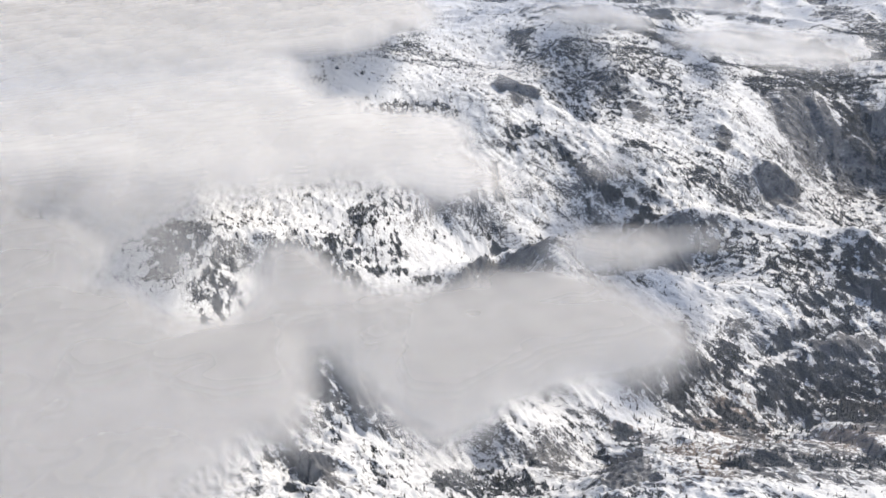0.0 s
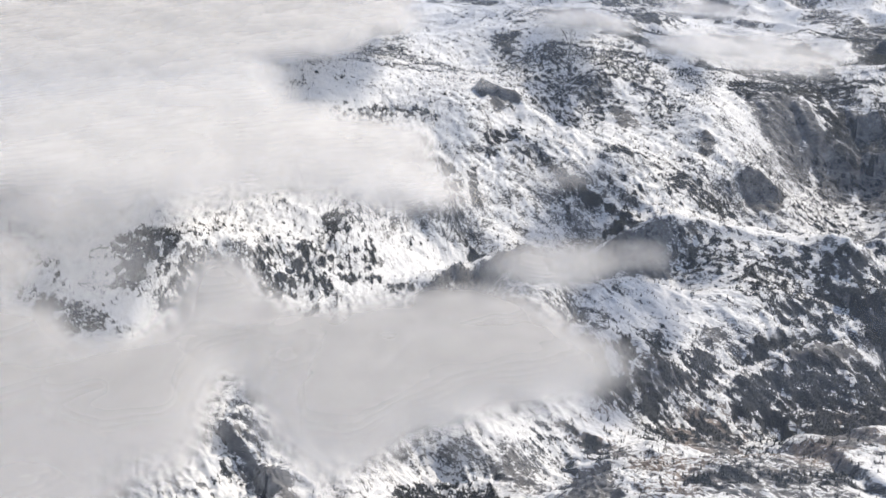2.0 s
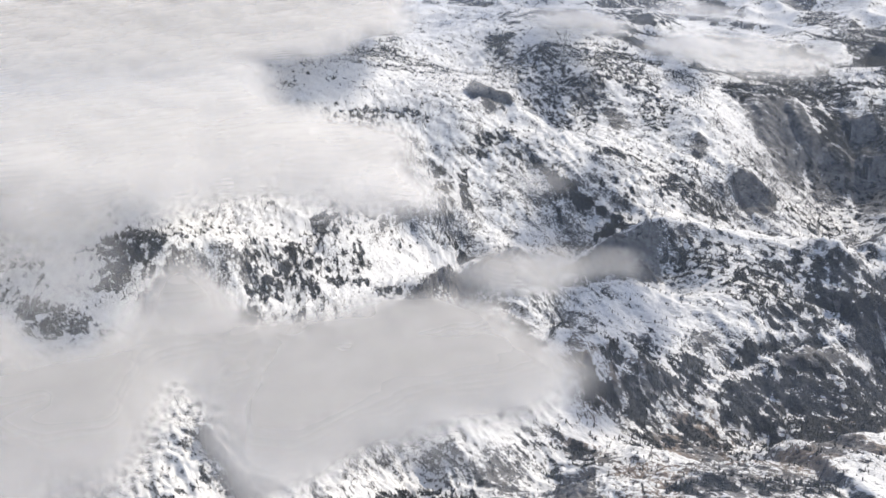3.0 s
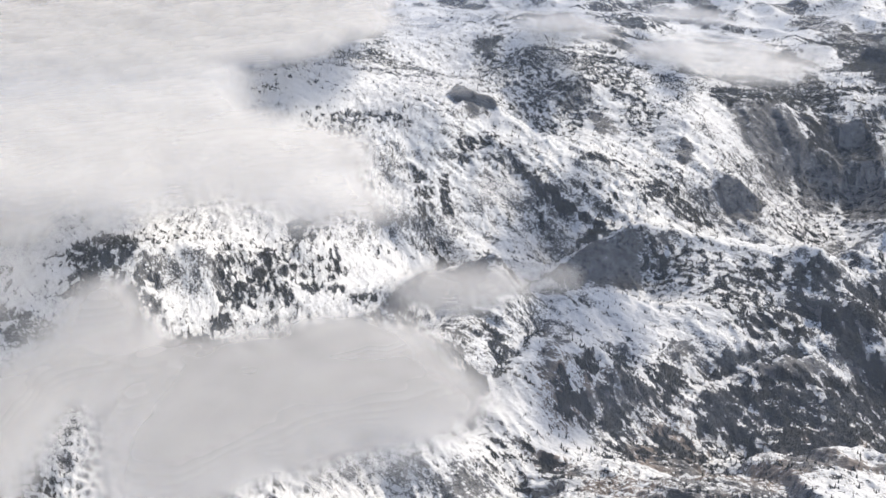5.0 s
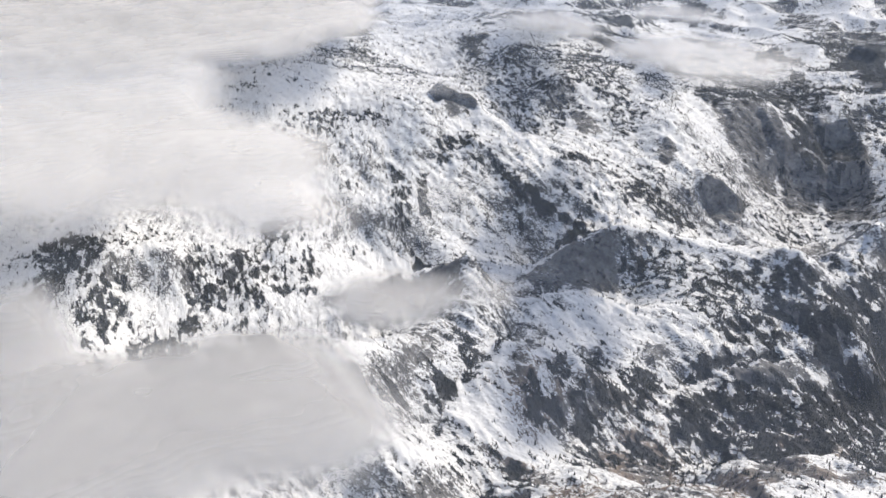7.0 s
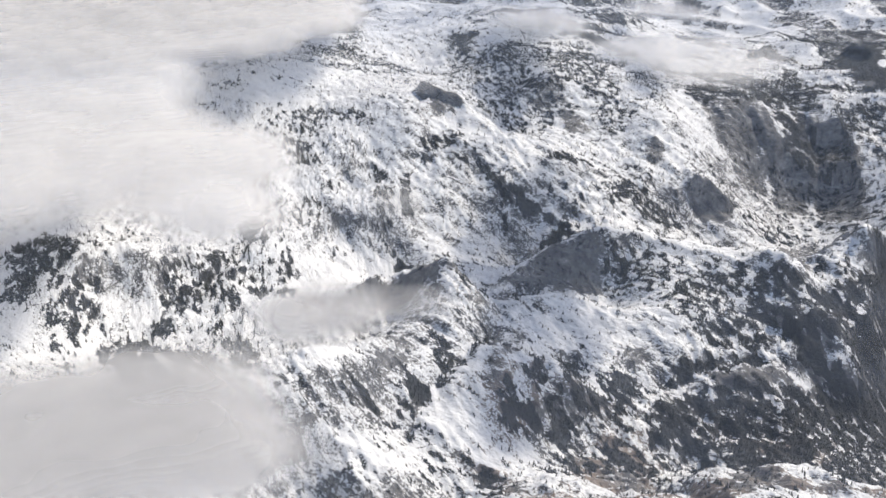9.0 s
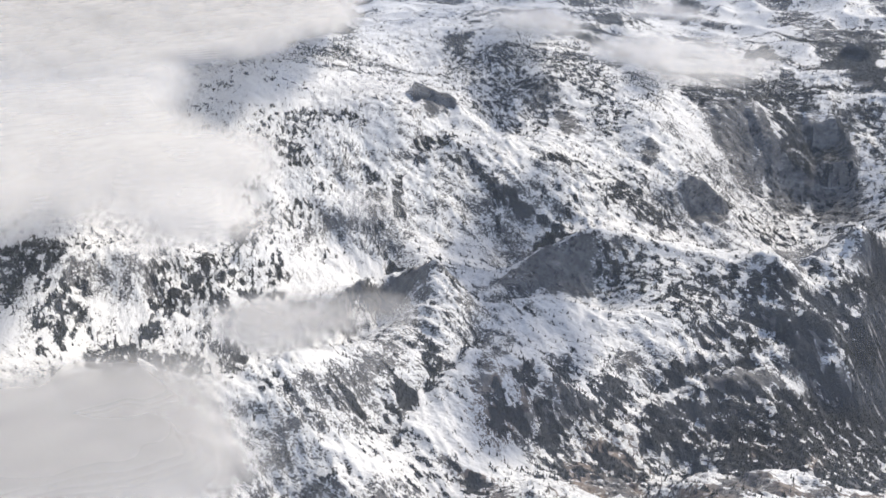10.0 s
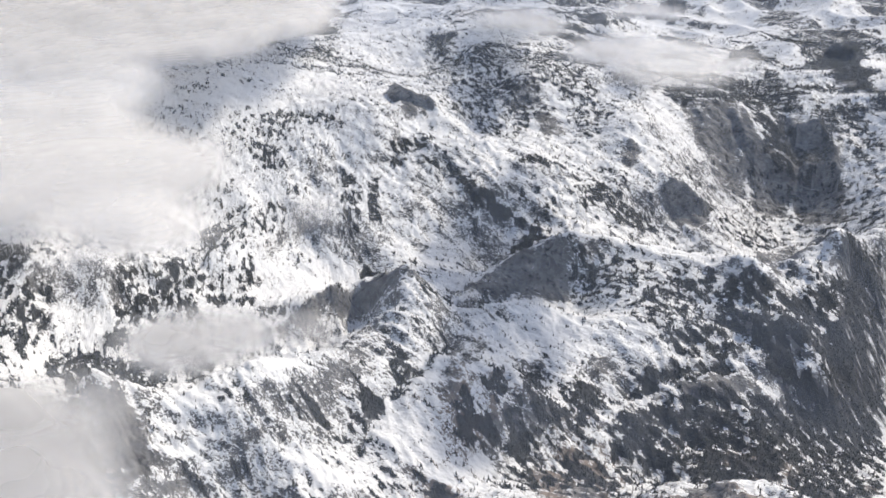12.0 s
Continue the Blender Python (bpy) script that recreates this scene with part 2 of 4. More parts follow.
rib(14, 35, (-24, 2001), (-133, 1841), (-223, 1686))
rib(12, 30, (-227, 1176), (-245, 1095), (-218, 1039))
rib(10, 14, (1194, 2732), (1172, 2597), (1212, 2491))
rib(10, 14, (1250, 2731), (1287, 2612), (1268, 2457))
rib(11, 14, (1336, 2751), (1336, 2624), (1313, 2532))
rib(9, 14, (966, 2510), (997, 2402), (1049, 2322))
rib(9, 14, (1403, 2760), (1446, 2648), (1430, 2556))
rib(12, 24, (-126, 1947), (-191, 1787), (-255, 1654))
rib(8, 16, (901, 1606), (904, 1529), (946, 1472))
rib(8, 16, (1009, 1586), (1021, 1511), (1096, 1507))
rib(8, 16, (318, 1407), (362, 1356), (387, 1321))
rib(7, 14, (631, 1449), (645, 1378), (703, 1327))
rib(8, 20, (-7, 1260), (66, 1251), (122, 1245))
rib(15, 20, (211, 2466), (338, 2400), (488, 2317), (604, 2257), (742, 2248))
rib(14, 16, (300, 2254), (358, 2215), (426, 2143), (508, 2107), (561, 2068))
gully(10, 14, (312, 2190), (394, 2122), (477, 2091))
rib(11, 16, (371, 1593), (464, 1624), (558, 1636), (637, 1577))
rib(11, 16, (410, 1789), (493, 1811), (572, 1828), (690, 1812), (831, 1737), (952, 1672))
rib(10, 14, (39, 1626), (98, 1666), (166, 1687), (230, 1655))
rib(9, 14, (237, 1654), (267, 1563), (294, 1506))
rib(7, 11, (357, 1562), (448, 1498), (523, 1438))
rib(7, 11, (438, 1592), (538, 1526), (619, 1468))
rib(7, 11, (538, 1622), (628, 1535), (695, 1495))
gully(12, 15, (321, 1493), (278, 1422), (234, 1357), (187, 1281), (167, 1224))
gully(9, 14, (630, 1447), (692, 1483), (769, 1486), (862, 1503))
rib(9, 14, (-63, 2008), (16, 1966), (110, 1918), (201, 1675))
rib(9, 13, (965, 2263), (1026, 2274), (1075, 2249), (1180, 2262))
rib(8, 13, (533, 1433), (582, 1371), (654, 1331))
rib(8, 13, (731, 1429), (773, 1360), (826, 1311))
rib(8, 13, (127, 1356), (164, 1293), (210, 1226))
rib(7, 12, (872, 2404), (914, 2312), (984, 2271))

HORNS = []


def horn(x, y, reach, rise, turn):
    """A sharp rock peak with three flat sides, one of them facing along its turn."""
    HORNS.append((x, y, reach, rise, radians(turn)))


horn(238, 1642, 110, 16, -110)
horn(619, 1841, 130, 28, -75)
horn(304, 2253, 80, 18, -60)
horn(235, 2414, 60, 14, -60)
horn(1120, 1772, 80, 18, -50)
horn(959, 1659, 70, 12, -60)
horn(-200, 1169, 70, 24, -40)
horn(-455, 1955, 110, 20, -75)


def height(x, y):
    """The land's height at arrays of places."""
    z = broad(x, y)
    for px, py, reach, rise, turn in HORNS:
        near = np.nonzero(np.hypot(x - px, y - py) < 2.2 * reach)[0]
        dx, dy = x[near] - px, y[near] - py
        out = np.max([dx * math.cos(turn + k * 2.094) + dy * math.sin(turn + k * 2.094) for k in (0, 1, 2)], axis=0)
        z[near] += rise * np.clip(1 - out / reach, 0, 1) - 0.3 * rise * smooth(2.2, 0.6, np.hypot(dx, dy) / reach)
    jog = 9 * grain2(x / 38, y / 38, 80)
    wx, wy = x + 12 * grain2(x / 50, y / 50, 82), y + 12 * grain2(x / 50, y / 50, 83)
    for rise, reach, places in LINES:
        p = np.array(places, float)
        near = np.nonzero((x > p[:, 0].min() - 4 * reach) & (x < p[:, 0].max() + 4 * reach) & (y > p[:, 1].min() - 4 * reach) & (y < p[:, 1].max() + 4 * reach))[0]
        if len(near):
            best = np.full(len(near), 1e9)
            for a, b in zip(p, p[1:]):
                t = np.clip(((wx[near] - a[0]) * (b[0] - a[0]) + (wy[near] - a[1]) * (b[1] - a[1])) / ((b - a) ** 2).sum(), 0, 1)
                best = np.minimum(best, np.hypot(wx[near] - a[0] - t * (b[0] - a[0]), wy[near] - a[1] - t * (b[1] - a[1])))
            z[near] += rise * np.exp(-np.sqrt(best * best + 4) / reach) - rise * 0.25 * np.exp(-(best / (2 * reach)) ** 2)
    for px, py, half, turn, reach, step in SCARPS:
        near = np.nonzero(np.hypot(x - px, y - py) < half + 4 * reach)[0]
        dx, dy = x[near] - px, y[near] - py
        u, v = dx * math.cos(turn) + dy * math.sin(turn), dx * math.sin(turn) - dy * math.cos(turn) + jog[near]
        z[near] += -step * np.tanh(v / 7) * np.exp(-np.abs(v) / reach) * smooth(1.15, 0.7, np.abs(u) / half)
    rough = 0.6 + 0.5 * grain2(x / 400, y / 400, 70)
    reach = np.hypot(x - 150, y - 75)
    far = 0.9 * smooth(2600, 4200, reach)
    near = 1 - 0.75 * smooth(2800, 4000, reach)
    west = western(x, y)
    z = z + 60 * far * (0.45 - np.abs(grain2(x / 560, y / 420, 4)) * 1.8) + 22 * far * (0.5 - np.abs(grain2(x / 190, y / 170, 6)) * 1.8)
    for turn, share in ((GRAIN, 1 - west), (FLUTES, 0.85 * west)):
        a, c = along(x, y, turn)
        a, c = a + 16 * grain2(x / 110, y / 110, 60), c + 16 * grain2(x / 110, y / 110, 61)
        f = 7 * (0.55 - np.abs(grain2(a / 260, c / 170, 3)) * 1.9)
        f = f + 11 * rough * (0.5 - np.abs(grain2(a / 105, c / 66, 5)) * 1.8)
        f = f + 8 * rough * (0.5 - np.abs(grain2(a / 47, c / 29, 8)) * 1.8)
        f = f + 4.8 * rough * (0.5 - np.abs(grain2(a / 21, c / 13, 11)) * 1.8)
        f = f + 2.2 * rough * clouded(a / 10, c / 7, 2, 14)
        z = z + near * share * f
    return z


# ---- land mesh ----
CENTRE = (150.0, 75.0)


def polar(azimuths, radii):
    az, rr = np.meshgrid(azimuths, radii)
    return CENTRE[0] + rr * np.sin(az), CENTRE[1] + rr * np.cos(az)


def sheet(name, x, y, z, closed=False):
    """A mesh over a grid of places."""
    rows, cols = x.shape
    me = bpy.data.meshes.new(name)
    i = np.arange(rows * cols).reshape(rows, cols)
    j = np.roll(i, -1, 1) if closed else i
    if closed:
        q = np.stack([i[:-1], j[:-1], j[1:], i[1:]], -1).reshape(-1, 4)
    else:
        q = np.stack([i[:-1, :-1], i[:-1, 1:], i[1:, 1:], i[1:, :-1]], -1).reshape(-1, 4)
    return raw_mesh(me, np.stack([x, y, z], -1).reshape(-1, 3), q)


def raw_mesh(me, co, faces):
    n, k = faces.shape
    me.vertices.add(len(co))
    me.vertices.foreach_set("co", np.ascontiguousarray(co, np.float32).ravel())
    me.loops.add(n * k)
    me.loops.foreach_set("vertex_index", np.ascontiguousarray(faces[:, ::-1], np.int32).ravel())
    me.polygons.add(n)
    me.polygons.foreach_set("loop_start", np.arange(0, n * k, k, dtype=np.int32))
    me.update(calc_edges=True)
    return me


def store(me, name, values):
    at = me.attributes.new(name, "FLOAT", "POINT")
    at.data.foreach_set("value", np.ascontiguousarray(values, np.float32).ravel())


azimuths = np.radians(np.r_[np.linspace(-46, 46, 900), np.linspace(49, 311, 70)])
radii = np.r_[np.linspace(2, 560, 16), np.geomspace(600, 4950, 720)]
gx, gy = polar(azimuths, radii)
gz = height(gx.ravel(), gy.ravel()).reshape(gx.shape)


# ---- woods and bare rock ----
PATCHES = []


def patch(kind, x, y, length, width, turn, amount):
    """An oblong stretch of timber ("wood"), open snow ("snow") or bare rock ("bare"); turn in degrees from +x."""
    PATCHES.append((kind, x, y, length / 2, width / 2, radians(turn), amount))


AREAS = []


def area(kind, amount, *corners):
    """A stretch of the same kinds with a drawn outline."""
    AREAS.append((kind, amount, np.array(corners, float)))


def inside(x, y, corners):
    """How far places lie inside an outline, in metres; negative outside."""
    best, odd = np.full(len(x), 1e9), np.zeros(len(x), bool)
    for (ax, ay), (bx, by) in zip(corners, np.roll(corners, -1, 0)):
        t = np.clip(((x - ax) * (bx - ax) + (y - ay) * (by - ay)) / ((bx - ax) ** 2 + (by - ay) ** 2 + 1e-6), 0, 1)
        best = np.minimum(best, np.hypot(x - ax - t * (bx - ax), y - ay - t * (by - ay)))
        if ay != by:
            odd ^= ((ay > y) != (by > y)) & (x < (bx - ax) * (y - ay) / (by - ay) + ax)
    return np.where(odd, best, -best)


def cover(kind, x, y):
    out = np.zeros(len(x))
    jx, jy = clouded(x / 45, y / 45, 3, 90), clouded(x / 45, y / 45, 3, 91)
    a, c = along(x, y)
    broken = np.clip(0.95 + 0.9 * clouded(a / 40, c / 22, 3, 95), 0, 1.2)
    for k, px, py, l, w, t, amount in PATCHES:
        if k == kind:
            sway = min(18, 0.7 * w)
            reach = 1.3 * max(l, w) + 30
            near = np.nonzero((np.abs(x - px) < reach) & (np.abs(y - py) < reach))[0]
            dx, dy = x[near] + sway * jx[near] - px, y[near] + sway * jy[near] - py
            u, v = (dx * math.cos(t) + dy * math.sin(t)) / l, (-dx * math.sin(t) + dy * math.cos(t)) / w
            out[near] = np.maximum(out[near], amount * smooth(1.25, 0.75, np.sqrt(u * u + v * v)))
    for k, amount, corners in AREAS:
        if k == kind:
            (x0, y0), (x1, y1) = corners.min(0) - 40, corners.max(0) + 40
            near = np.nonzero((x > x0) & (x < x1) & (y > y0) & (y < y1))[0]
            soft = min(14, 0.12 * min(x1 - x0 - 80, y1 - y0 - 80) + 2)
            d = inside(x[near] + soft * jx[near], y[near] + soft * jy[near], corners)
            out[near] = np.maximum(out[near], amount * smooth(-soft, soft, d))
    return np.minimum(out * (np.maximum(broken, 0.8) if kind == "bare" else broken), 1)


# timber
patch("wood", -128, 2252, 136, 49, -51, 0.32)
patch("wood", -206, 2061, 200, 51, -40, 0.33)
patch("wood", -102, 2007, 94, 33, -4, 0.5)
patch("wood", -482, 2286, 108, 30, -58, 0.37)
patch("wood", -493, 2212, 99, 19, -37, 0.28)
patch("wood", -361, 2481, 111, 56, 19, 0.32)
patch("wood", -144, 3095, 187, 113, -1, 0.48)
patch("wood", -45, 2762, 330, 69, 18, 0.37)
patch("wood", -32, 3182, 187, 64, -67, 0.48)
patch("wood", 107, 2979, 482, 59, -74, 0.26)
patch("wood", -380, 2369, 182, 31, -30, 0.23)
patch("wood", -238, 2272, 125, 22, -49, 0.28)
patch("wood", 452, 2963, 445, 178, -55, 0.37)
patch("wood", 358, 3129, 359, 98, -75, 0.42)
patch("wood", 674, 3028, 367, 114, -47, 0.42)
patch("wood", 807, 2862, 294, 85, -74, 0.42)
patch("wood", 730, 2780, 435, 50, -66, 0.37)
patch("wood", 829, 2631, 303, 33, -98, 0.37)
patch("wood", 444, 2579, 230, 118, -33, 0.42)
patch("wood", 519, 2739, 460, 223, -21, 0.21)
patch("wood", 1213, 2794, 224, 54, -1, 1)
patch("wood", 1394, 2863, 271, 62, -91, 0.9)
patch("wood", 1411, 2681, 156, 77, -55, 0.8)
patch("wood", 1630, 2840, 342, 44, -27, 0.8)
patch("wood", 1817, 3372, 603, 23, -16, 0.9)
patch("wood", 1999, 3942, 434, 172, -68, 0.7)
patch("wood", 1986, 4206, 282, 41, -22, 0.6)
patch("wood", 1822, 3345, 266, 254, -13, 0.6)
patch("wood", 1433, 2686, 122, 58, -29, 0.7)
patch("wood", 1691, 2643, 289, 49, -93, 0.5)
patch("wood", 1602, 2659, 126, 23, -87, 0.7)
patch("wood", 1045, 3797, 347, 193, -56, 0.42)
patch("wood", 955, 4421, 191, 34, -8, 0.48)
patch("wood", -481, 1471, 98, 25, -63, 0.39)
patch("wood", -467, 1556, 49, 15, -67, 0.33)
patch("wood", -440, 1550, 92, 14, -62, 0.44)
patch("wood", -400, 1483, 57, 21, -36, 0.5)
patch("wood", -330, 1628, 106, 25, -75, 0.33)
patch("wood", -313, 1665, 154, 13, -74, 0.44)
patch("wood", -274, 1640, 91, 33, -69, 0.39)
patch("wood", -223, 1751, 142, 21, 63, 0.55)
patch("wood", -190, 1846, 128, 35, -65, 0.39)
patch("wood", -284, 1734, 99, 13, -101, 0.33)
patch("wood", -385, 1521, 56, 10, -68, 0.33)
patch("wood", -150, 1673, 44, 23, -13, 0.5)
patch("wood", -118, 1769, 91, 56, -58, 0.28)
patch("wood", -186, 1623, 76, 27, -48, 0.33)
patch("wood", 825, 3029, 267, 92, -11, 0.62)
patch("wood", 757, 3204, 223, 53, 0, 0.5)
patch("wood", 836, 2798, 234, 55, -83, 0.43)
patch("wood", 1219, 2837, 288, 55, -4, 1)
patch("wood", 1508, 2877, 220, 33, -46, 0.9)
patch("wood", 930, 3750, 354, 179, -67, 0.56)
patch("wood", 1058, 3380, 307, 64, -76, 0.43)
patch("wood", 1232, 4389, 475, 273, -19, 0.9)
patch("wood", 1979, 3813, 236, 78, 4, 0.7)
patch("wood", 1816, 3173, 537, 167, -103, 0.9)
patch("wood", 742, 2748, 111, 49, -38, 0.37)
patch("wood", 1495, 2587, 167, 115, -36, 0.55)
patch("wood", -326, 1665, 123, 13, -66, 0.39)
patch("wood", -263, 1765, 115, 13, -41, 0.33)
patch("wood", -227, 1778, 159, 11, 59, 0.39)
patch("wood", -109, 1679, 148, 24, 29, 0.33)
patch("wood", -610, 1439, 129, 39, -46, 0.44)
patch("wood", -765, 1593, 202, 44, -43, 0.28)
patch("wood", 1408, 2596, 149, 76, -69, 0.6)
patch("wood", -185, 1934, 183, 21, 55, 0.5)
patch("wood", -257, 1773, 160, 10, -110, 0.5)
patch("wood", -303, 1770, 97, 10, 65, 0.44)
patch("wood", -107, 1690, 151, 16, 24, 0.5)
# bare slabs, walls and scree
patch("bare", 566, 2739, 255, 143, -36, 0.4)
patch("bare", 1801, 3050, 380, 84, -106, 1)
patch("bare", 1835, 2972, 318, 19, -110, 1)
patch("bare", 1296, 2673, 154, 57, -82, 0.9)
patch("bare", 1160, 2697, 216, 45, -93, 0.7)
patch("bare", 1242, 2646, 185, 60, -80, 0.7)
patch("bare", 1488, 2595, 241, 147, -79, 1)
patch("bare", 1360, 2561, 204, 118, -61, 0.8)
# open snow
patch("snow", -528, 2538, 260, 69, -46, 1)
patch("snow", -230, 2452, 117, 75, -29, 1)
patch("snow", 233, 3115, 380, 67, -76, 1)
patch("snow", 702, 2675, 137, 65, -40, 1)
patch("snow", 1832, 4166, 262, 273, -55, 1)
patch("snow", 1668, 3312, 362, 111, -89, 1)
patch("snow", 1067, 2712, 135, 65, -76, 1)
patch("snow", 1095, 2586, 138, 109, -8, 1)
patch("snow", 1351, 2670, 64, 48, -64, 1)
patch("snow", 1975, 3125, 326, 50, -111, 1)
patch("snow", -429, 1472, 106, 31, -81, 1)
patch("snow", -376, 1610, 136, 52, -63, 1)
patch("snow", -416, 1560, 77, 21, -70, 1)
patch("snow", -360, 1611, 89, 66, -110, 0.6)
patch("snow", 700, 2684, 99, 49, -80, 1)
patch("snow", 934, 3131, 110, 23, -11, 1)
patch("snow", 925, 2772, 88, 38, -32, 1)
patch("snow", 1562, 3722, 235, 75, -67, 1)
patch("snow", -386, 1656, 141, 92, -65, 1)
patch("snow", -186, 1765, 165, 49, 44, 0.6)
patch("snow", 1707, 2736, 196, 18, -63, 0.6)
patch("snow", -92, 2629, 329, 204, -22, 0.6)
patch("snow", -191, 2070, 272, 135, -36, 0.6)
patch("snow", 38, 3232, 506, 229, -40, 0.6)
patch("snow", -265, 1833, 171, 81, -38, 0.6)
patch("snow", -478, 1743, 265, 32, -48, 0.5)
# timber in gullies, hollows and bands
area("wood", 1, (204, 1454), (224, 1443), (241, 1379), (231, 1332), (210, 1362))
area("wood", 0.95, (163, 1352), (187, 1318), (210, 1330), (201, 1289), (174, 1272), (154, 1299))
area("wood", 0.9, (316, 1477), (325, 1457), (267, 1373), (219, 1315), (210, 1320), (263, 1399))
area("wood", 0.9, (156, 1249), (170, 1246), (170, 1224), (159, 1222))
area("wood", 1, (375, 1413), (413, 1420), (411, 1377), (392, 1365), (369, 1371))
area("wood", 1, (443, 1444), (496, 1464), (497, 1427), (452, 1370), (431, 1379))
area("wood", 1, (321, 1337), (361, 1339), (389, 1326), (392, 1306), (336, 1271), (313, 1288))
area("wood", 1, (440, 1359), (527, 1401), (537, 1388), (468, 1349), (443, 1345))
area("wood", 1, (531, 1456), (591, 1461), (601, 1436), (542, 1374), (529, 1396))
area("wood", 1, (668, 1473), (705, 1490), (772, 1496), (854, 1510), (871, 1497), (766, 1477), (707, 1456), (640, 1442), (630, 1453))
area("wood", 0.95, (609, 1398), (686, 1415), (718, 1382), (698, 1347), (649, 1353), (587, 1347))
area("wood", 0.95, (743, 1433), (837, 1428), (834, 1390), (780, 1349), (733, 1362))
area("wood", 1, (845, 1420), (941, 1440), (925, 1374), (855, 1359))
area("wood", 1, (942, 1475), (1019, 1470), (1060, 1452), (985, 1411), (946, 1425))
area("wood", 1, (1019, 1487), (1086, 1514), (1079, 1469), (1041, 1465))
area("wood", 0.9, (963, 1574), (1020, 1570), (977, 1515), (943, 1541))
area("wood", 0.9, (1088, 1615), (1155, 1651), (1136, 1575), (1079, 1553))
area("wood", 1, (1211, 1782), (1308, 1829), (1245, 1711), (1178, 1699))
area("wood", 0.95, (664, 1332), (750, 1351), (819, 1292), (735, 1275), (676, 1303))
area("wood", 0.9, (996, 1507), (1068, 1502), (1107, 1534), (1123, 1574), (1036, 1549))
area("wood", 0.85, (1117, 1559), (1211, 1586), (1129, 1425), (1079, 1469))
area("wood", 0.8, (896, 1359), (1060, 1426), (1083, 1383), (922, 1320))
area("wood", 0.85, (502, 1321), (557, 1300), (581, 1239), (523, 1230), (481, 1278))
area("wood", 0.85, (414, 1343), (465, 1332), (439, 1283), (403, 1299))
area("wood", 0.7, (405, 1273), (449, 1286), (448, 1217), (393, 1210))
area("wood", 0.95, (249, 1190), (270, 1182), (329, 1153), (294, 1153), (248, 1168))
area("wood", 0.9, (81, 1271), (105, 1268), (126, 1251), (102, 1235), (65, 1259))
area("wood", 0.85, (-12, 1151), (11, 1153), (14, 1140), (-13, 1138))
area("wood", 0.35, (-87, 1135), (-20, 1151), (-20, 1122), (-63, 1103))
area("wood", 0.5, (108, 1207), (132, 1223), (136, 1164), (116, 1167))
area("wood", 0.6, (61, 1150), (89, 1147), (108, 1114), (85, 1111))
area("wood", 0.9, (-187, 1930), (-153, 1914), (-206, 1799), (-253, 1694), (-303, 1601), (-325, 1617), (-269, 1718), (-229, 1854))
area("wood", 0.3, (-341, 1686), (-179, 1917), (-143, 1704), (-235, 1611), (-322, 1595))
area("wood", 0.5, (-527, 1571), (-447, 1597), (-412, 1507), (-403, 1429), (-441, 1433), (-467, 1406))
area("wood", 0.85, (-417, 1468), (-380, 1497), (-331, 1491), (-292, 1445), (-339, 1428), (-401, 1422))
area("wood", 0.9, (-39, 1933), (20, 1901), (0, 1875), (-44, 1896))
area("wood", 0.6, (-142, 1812), (-116, 1829), (-95, 1761), (-126, 1742))
area("wood", 0.95, (-175, 1693), (-132, 1705), (-130, 1665), (-167, 1657))
area("wood", 0.85, (-217, 1658), (-176, 1647), (-172, 1625), (-204, 1624))
area("wood", 0.8, (-78, 1661), (-21, 1666), (-10, 1628), (-62, 1629))
area("wood", 0.8, (98, 1952), (150, 1918), (204, 1672), (185, 1681), (123, 1917))
area("wood", 0.7, (267, 1609), (331, 1768), (329, 1740), (273, 1553))
area("wood", 0.5, (-157, 2383), (-82, 2407), (58, 2340), (60, 2304), (-50, 2325), (-88, 2264), (-142, 2274))
area("wood", 0.5, (-191, 2255), (-99, 2231), (-74, 2129), (-143, 2121))
area("wood", 0.55, (-276, 2149), (-157, 2029), (-64, 2013), (-88, 1989), (-194, 2006), (-297, 2110))
area("wood", 0.6, (63, 2167), (121, 2168), (125, 2012), (85, 1979))
area("wood", 0.8, (137, 2130), (165, 2135), (168, 2018), (145, 2006))
area("wood", 0.35, (-217, 1856), (-101, 1997), (-38, 2020), (-82, 1930), (-157, 1793))
area("wood", 0.7, (-124, 3362), (-9, 3150), (-36, 3054), (-103, 3083))
area("wood", 0.4, (344, 3250), (555, 3194), (562, 2953), (395, 2957), (319, 3155))
area("wood", 0.3, (471, 2917), (672, 2704), (527, 2393), (437, 2490), (398, 2674))
area("wood", 0.42, (705, 3065), (851, 2783), (846, 2586), (791, 2409), (744, 2510), (718, 2659), (628, 2779))
area("wood", 0.95, (511, 2244), (611, 2299), (680, 2291), (667, 2260), (540, 2237))
area("wood", 0.75, (211, 2256), (271, 2291), (301, 2272), (209, 2186), (194, 2192))
area("wood", 0.75, (351, 2220), (426, 2140), (495, 2119), (528, 2091), (477, 2095), (409, 2122), (342, 2192))
area("wood", 0.7, (547, 2077), (626, 2027), (593, 2003), (491, 2040))
area("wood", 0.42, (602, 1819), (819, 1738), (896, 1679), (892, 1593), (817, 1536), (758, 1605), (656, 1659), (597, 1753))
area("wood", 0.5, (906, 1674), (1001, 1640), (984, 1538), (923, 1553), (925, 1608))
area("wood", 0.8, (1450, 3017), (1571, 2918), (1534, 2736), (1455, 2722), (1406, 2842))
area("wood", 0.6, (1870, 3723), (2221, 3541), (1987, 3109), (1724, 3277))
area("wood", 0.4, (1593, 2790), (1712, 2642), (1592, 2330), (1595, 2541), (1543, 2711))
area("wood", 0.6, (759, 2256), (924, 2164), (792, 2125), (685, 2191))
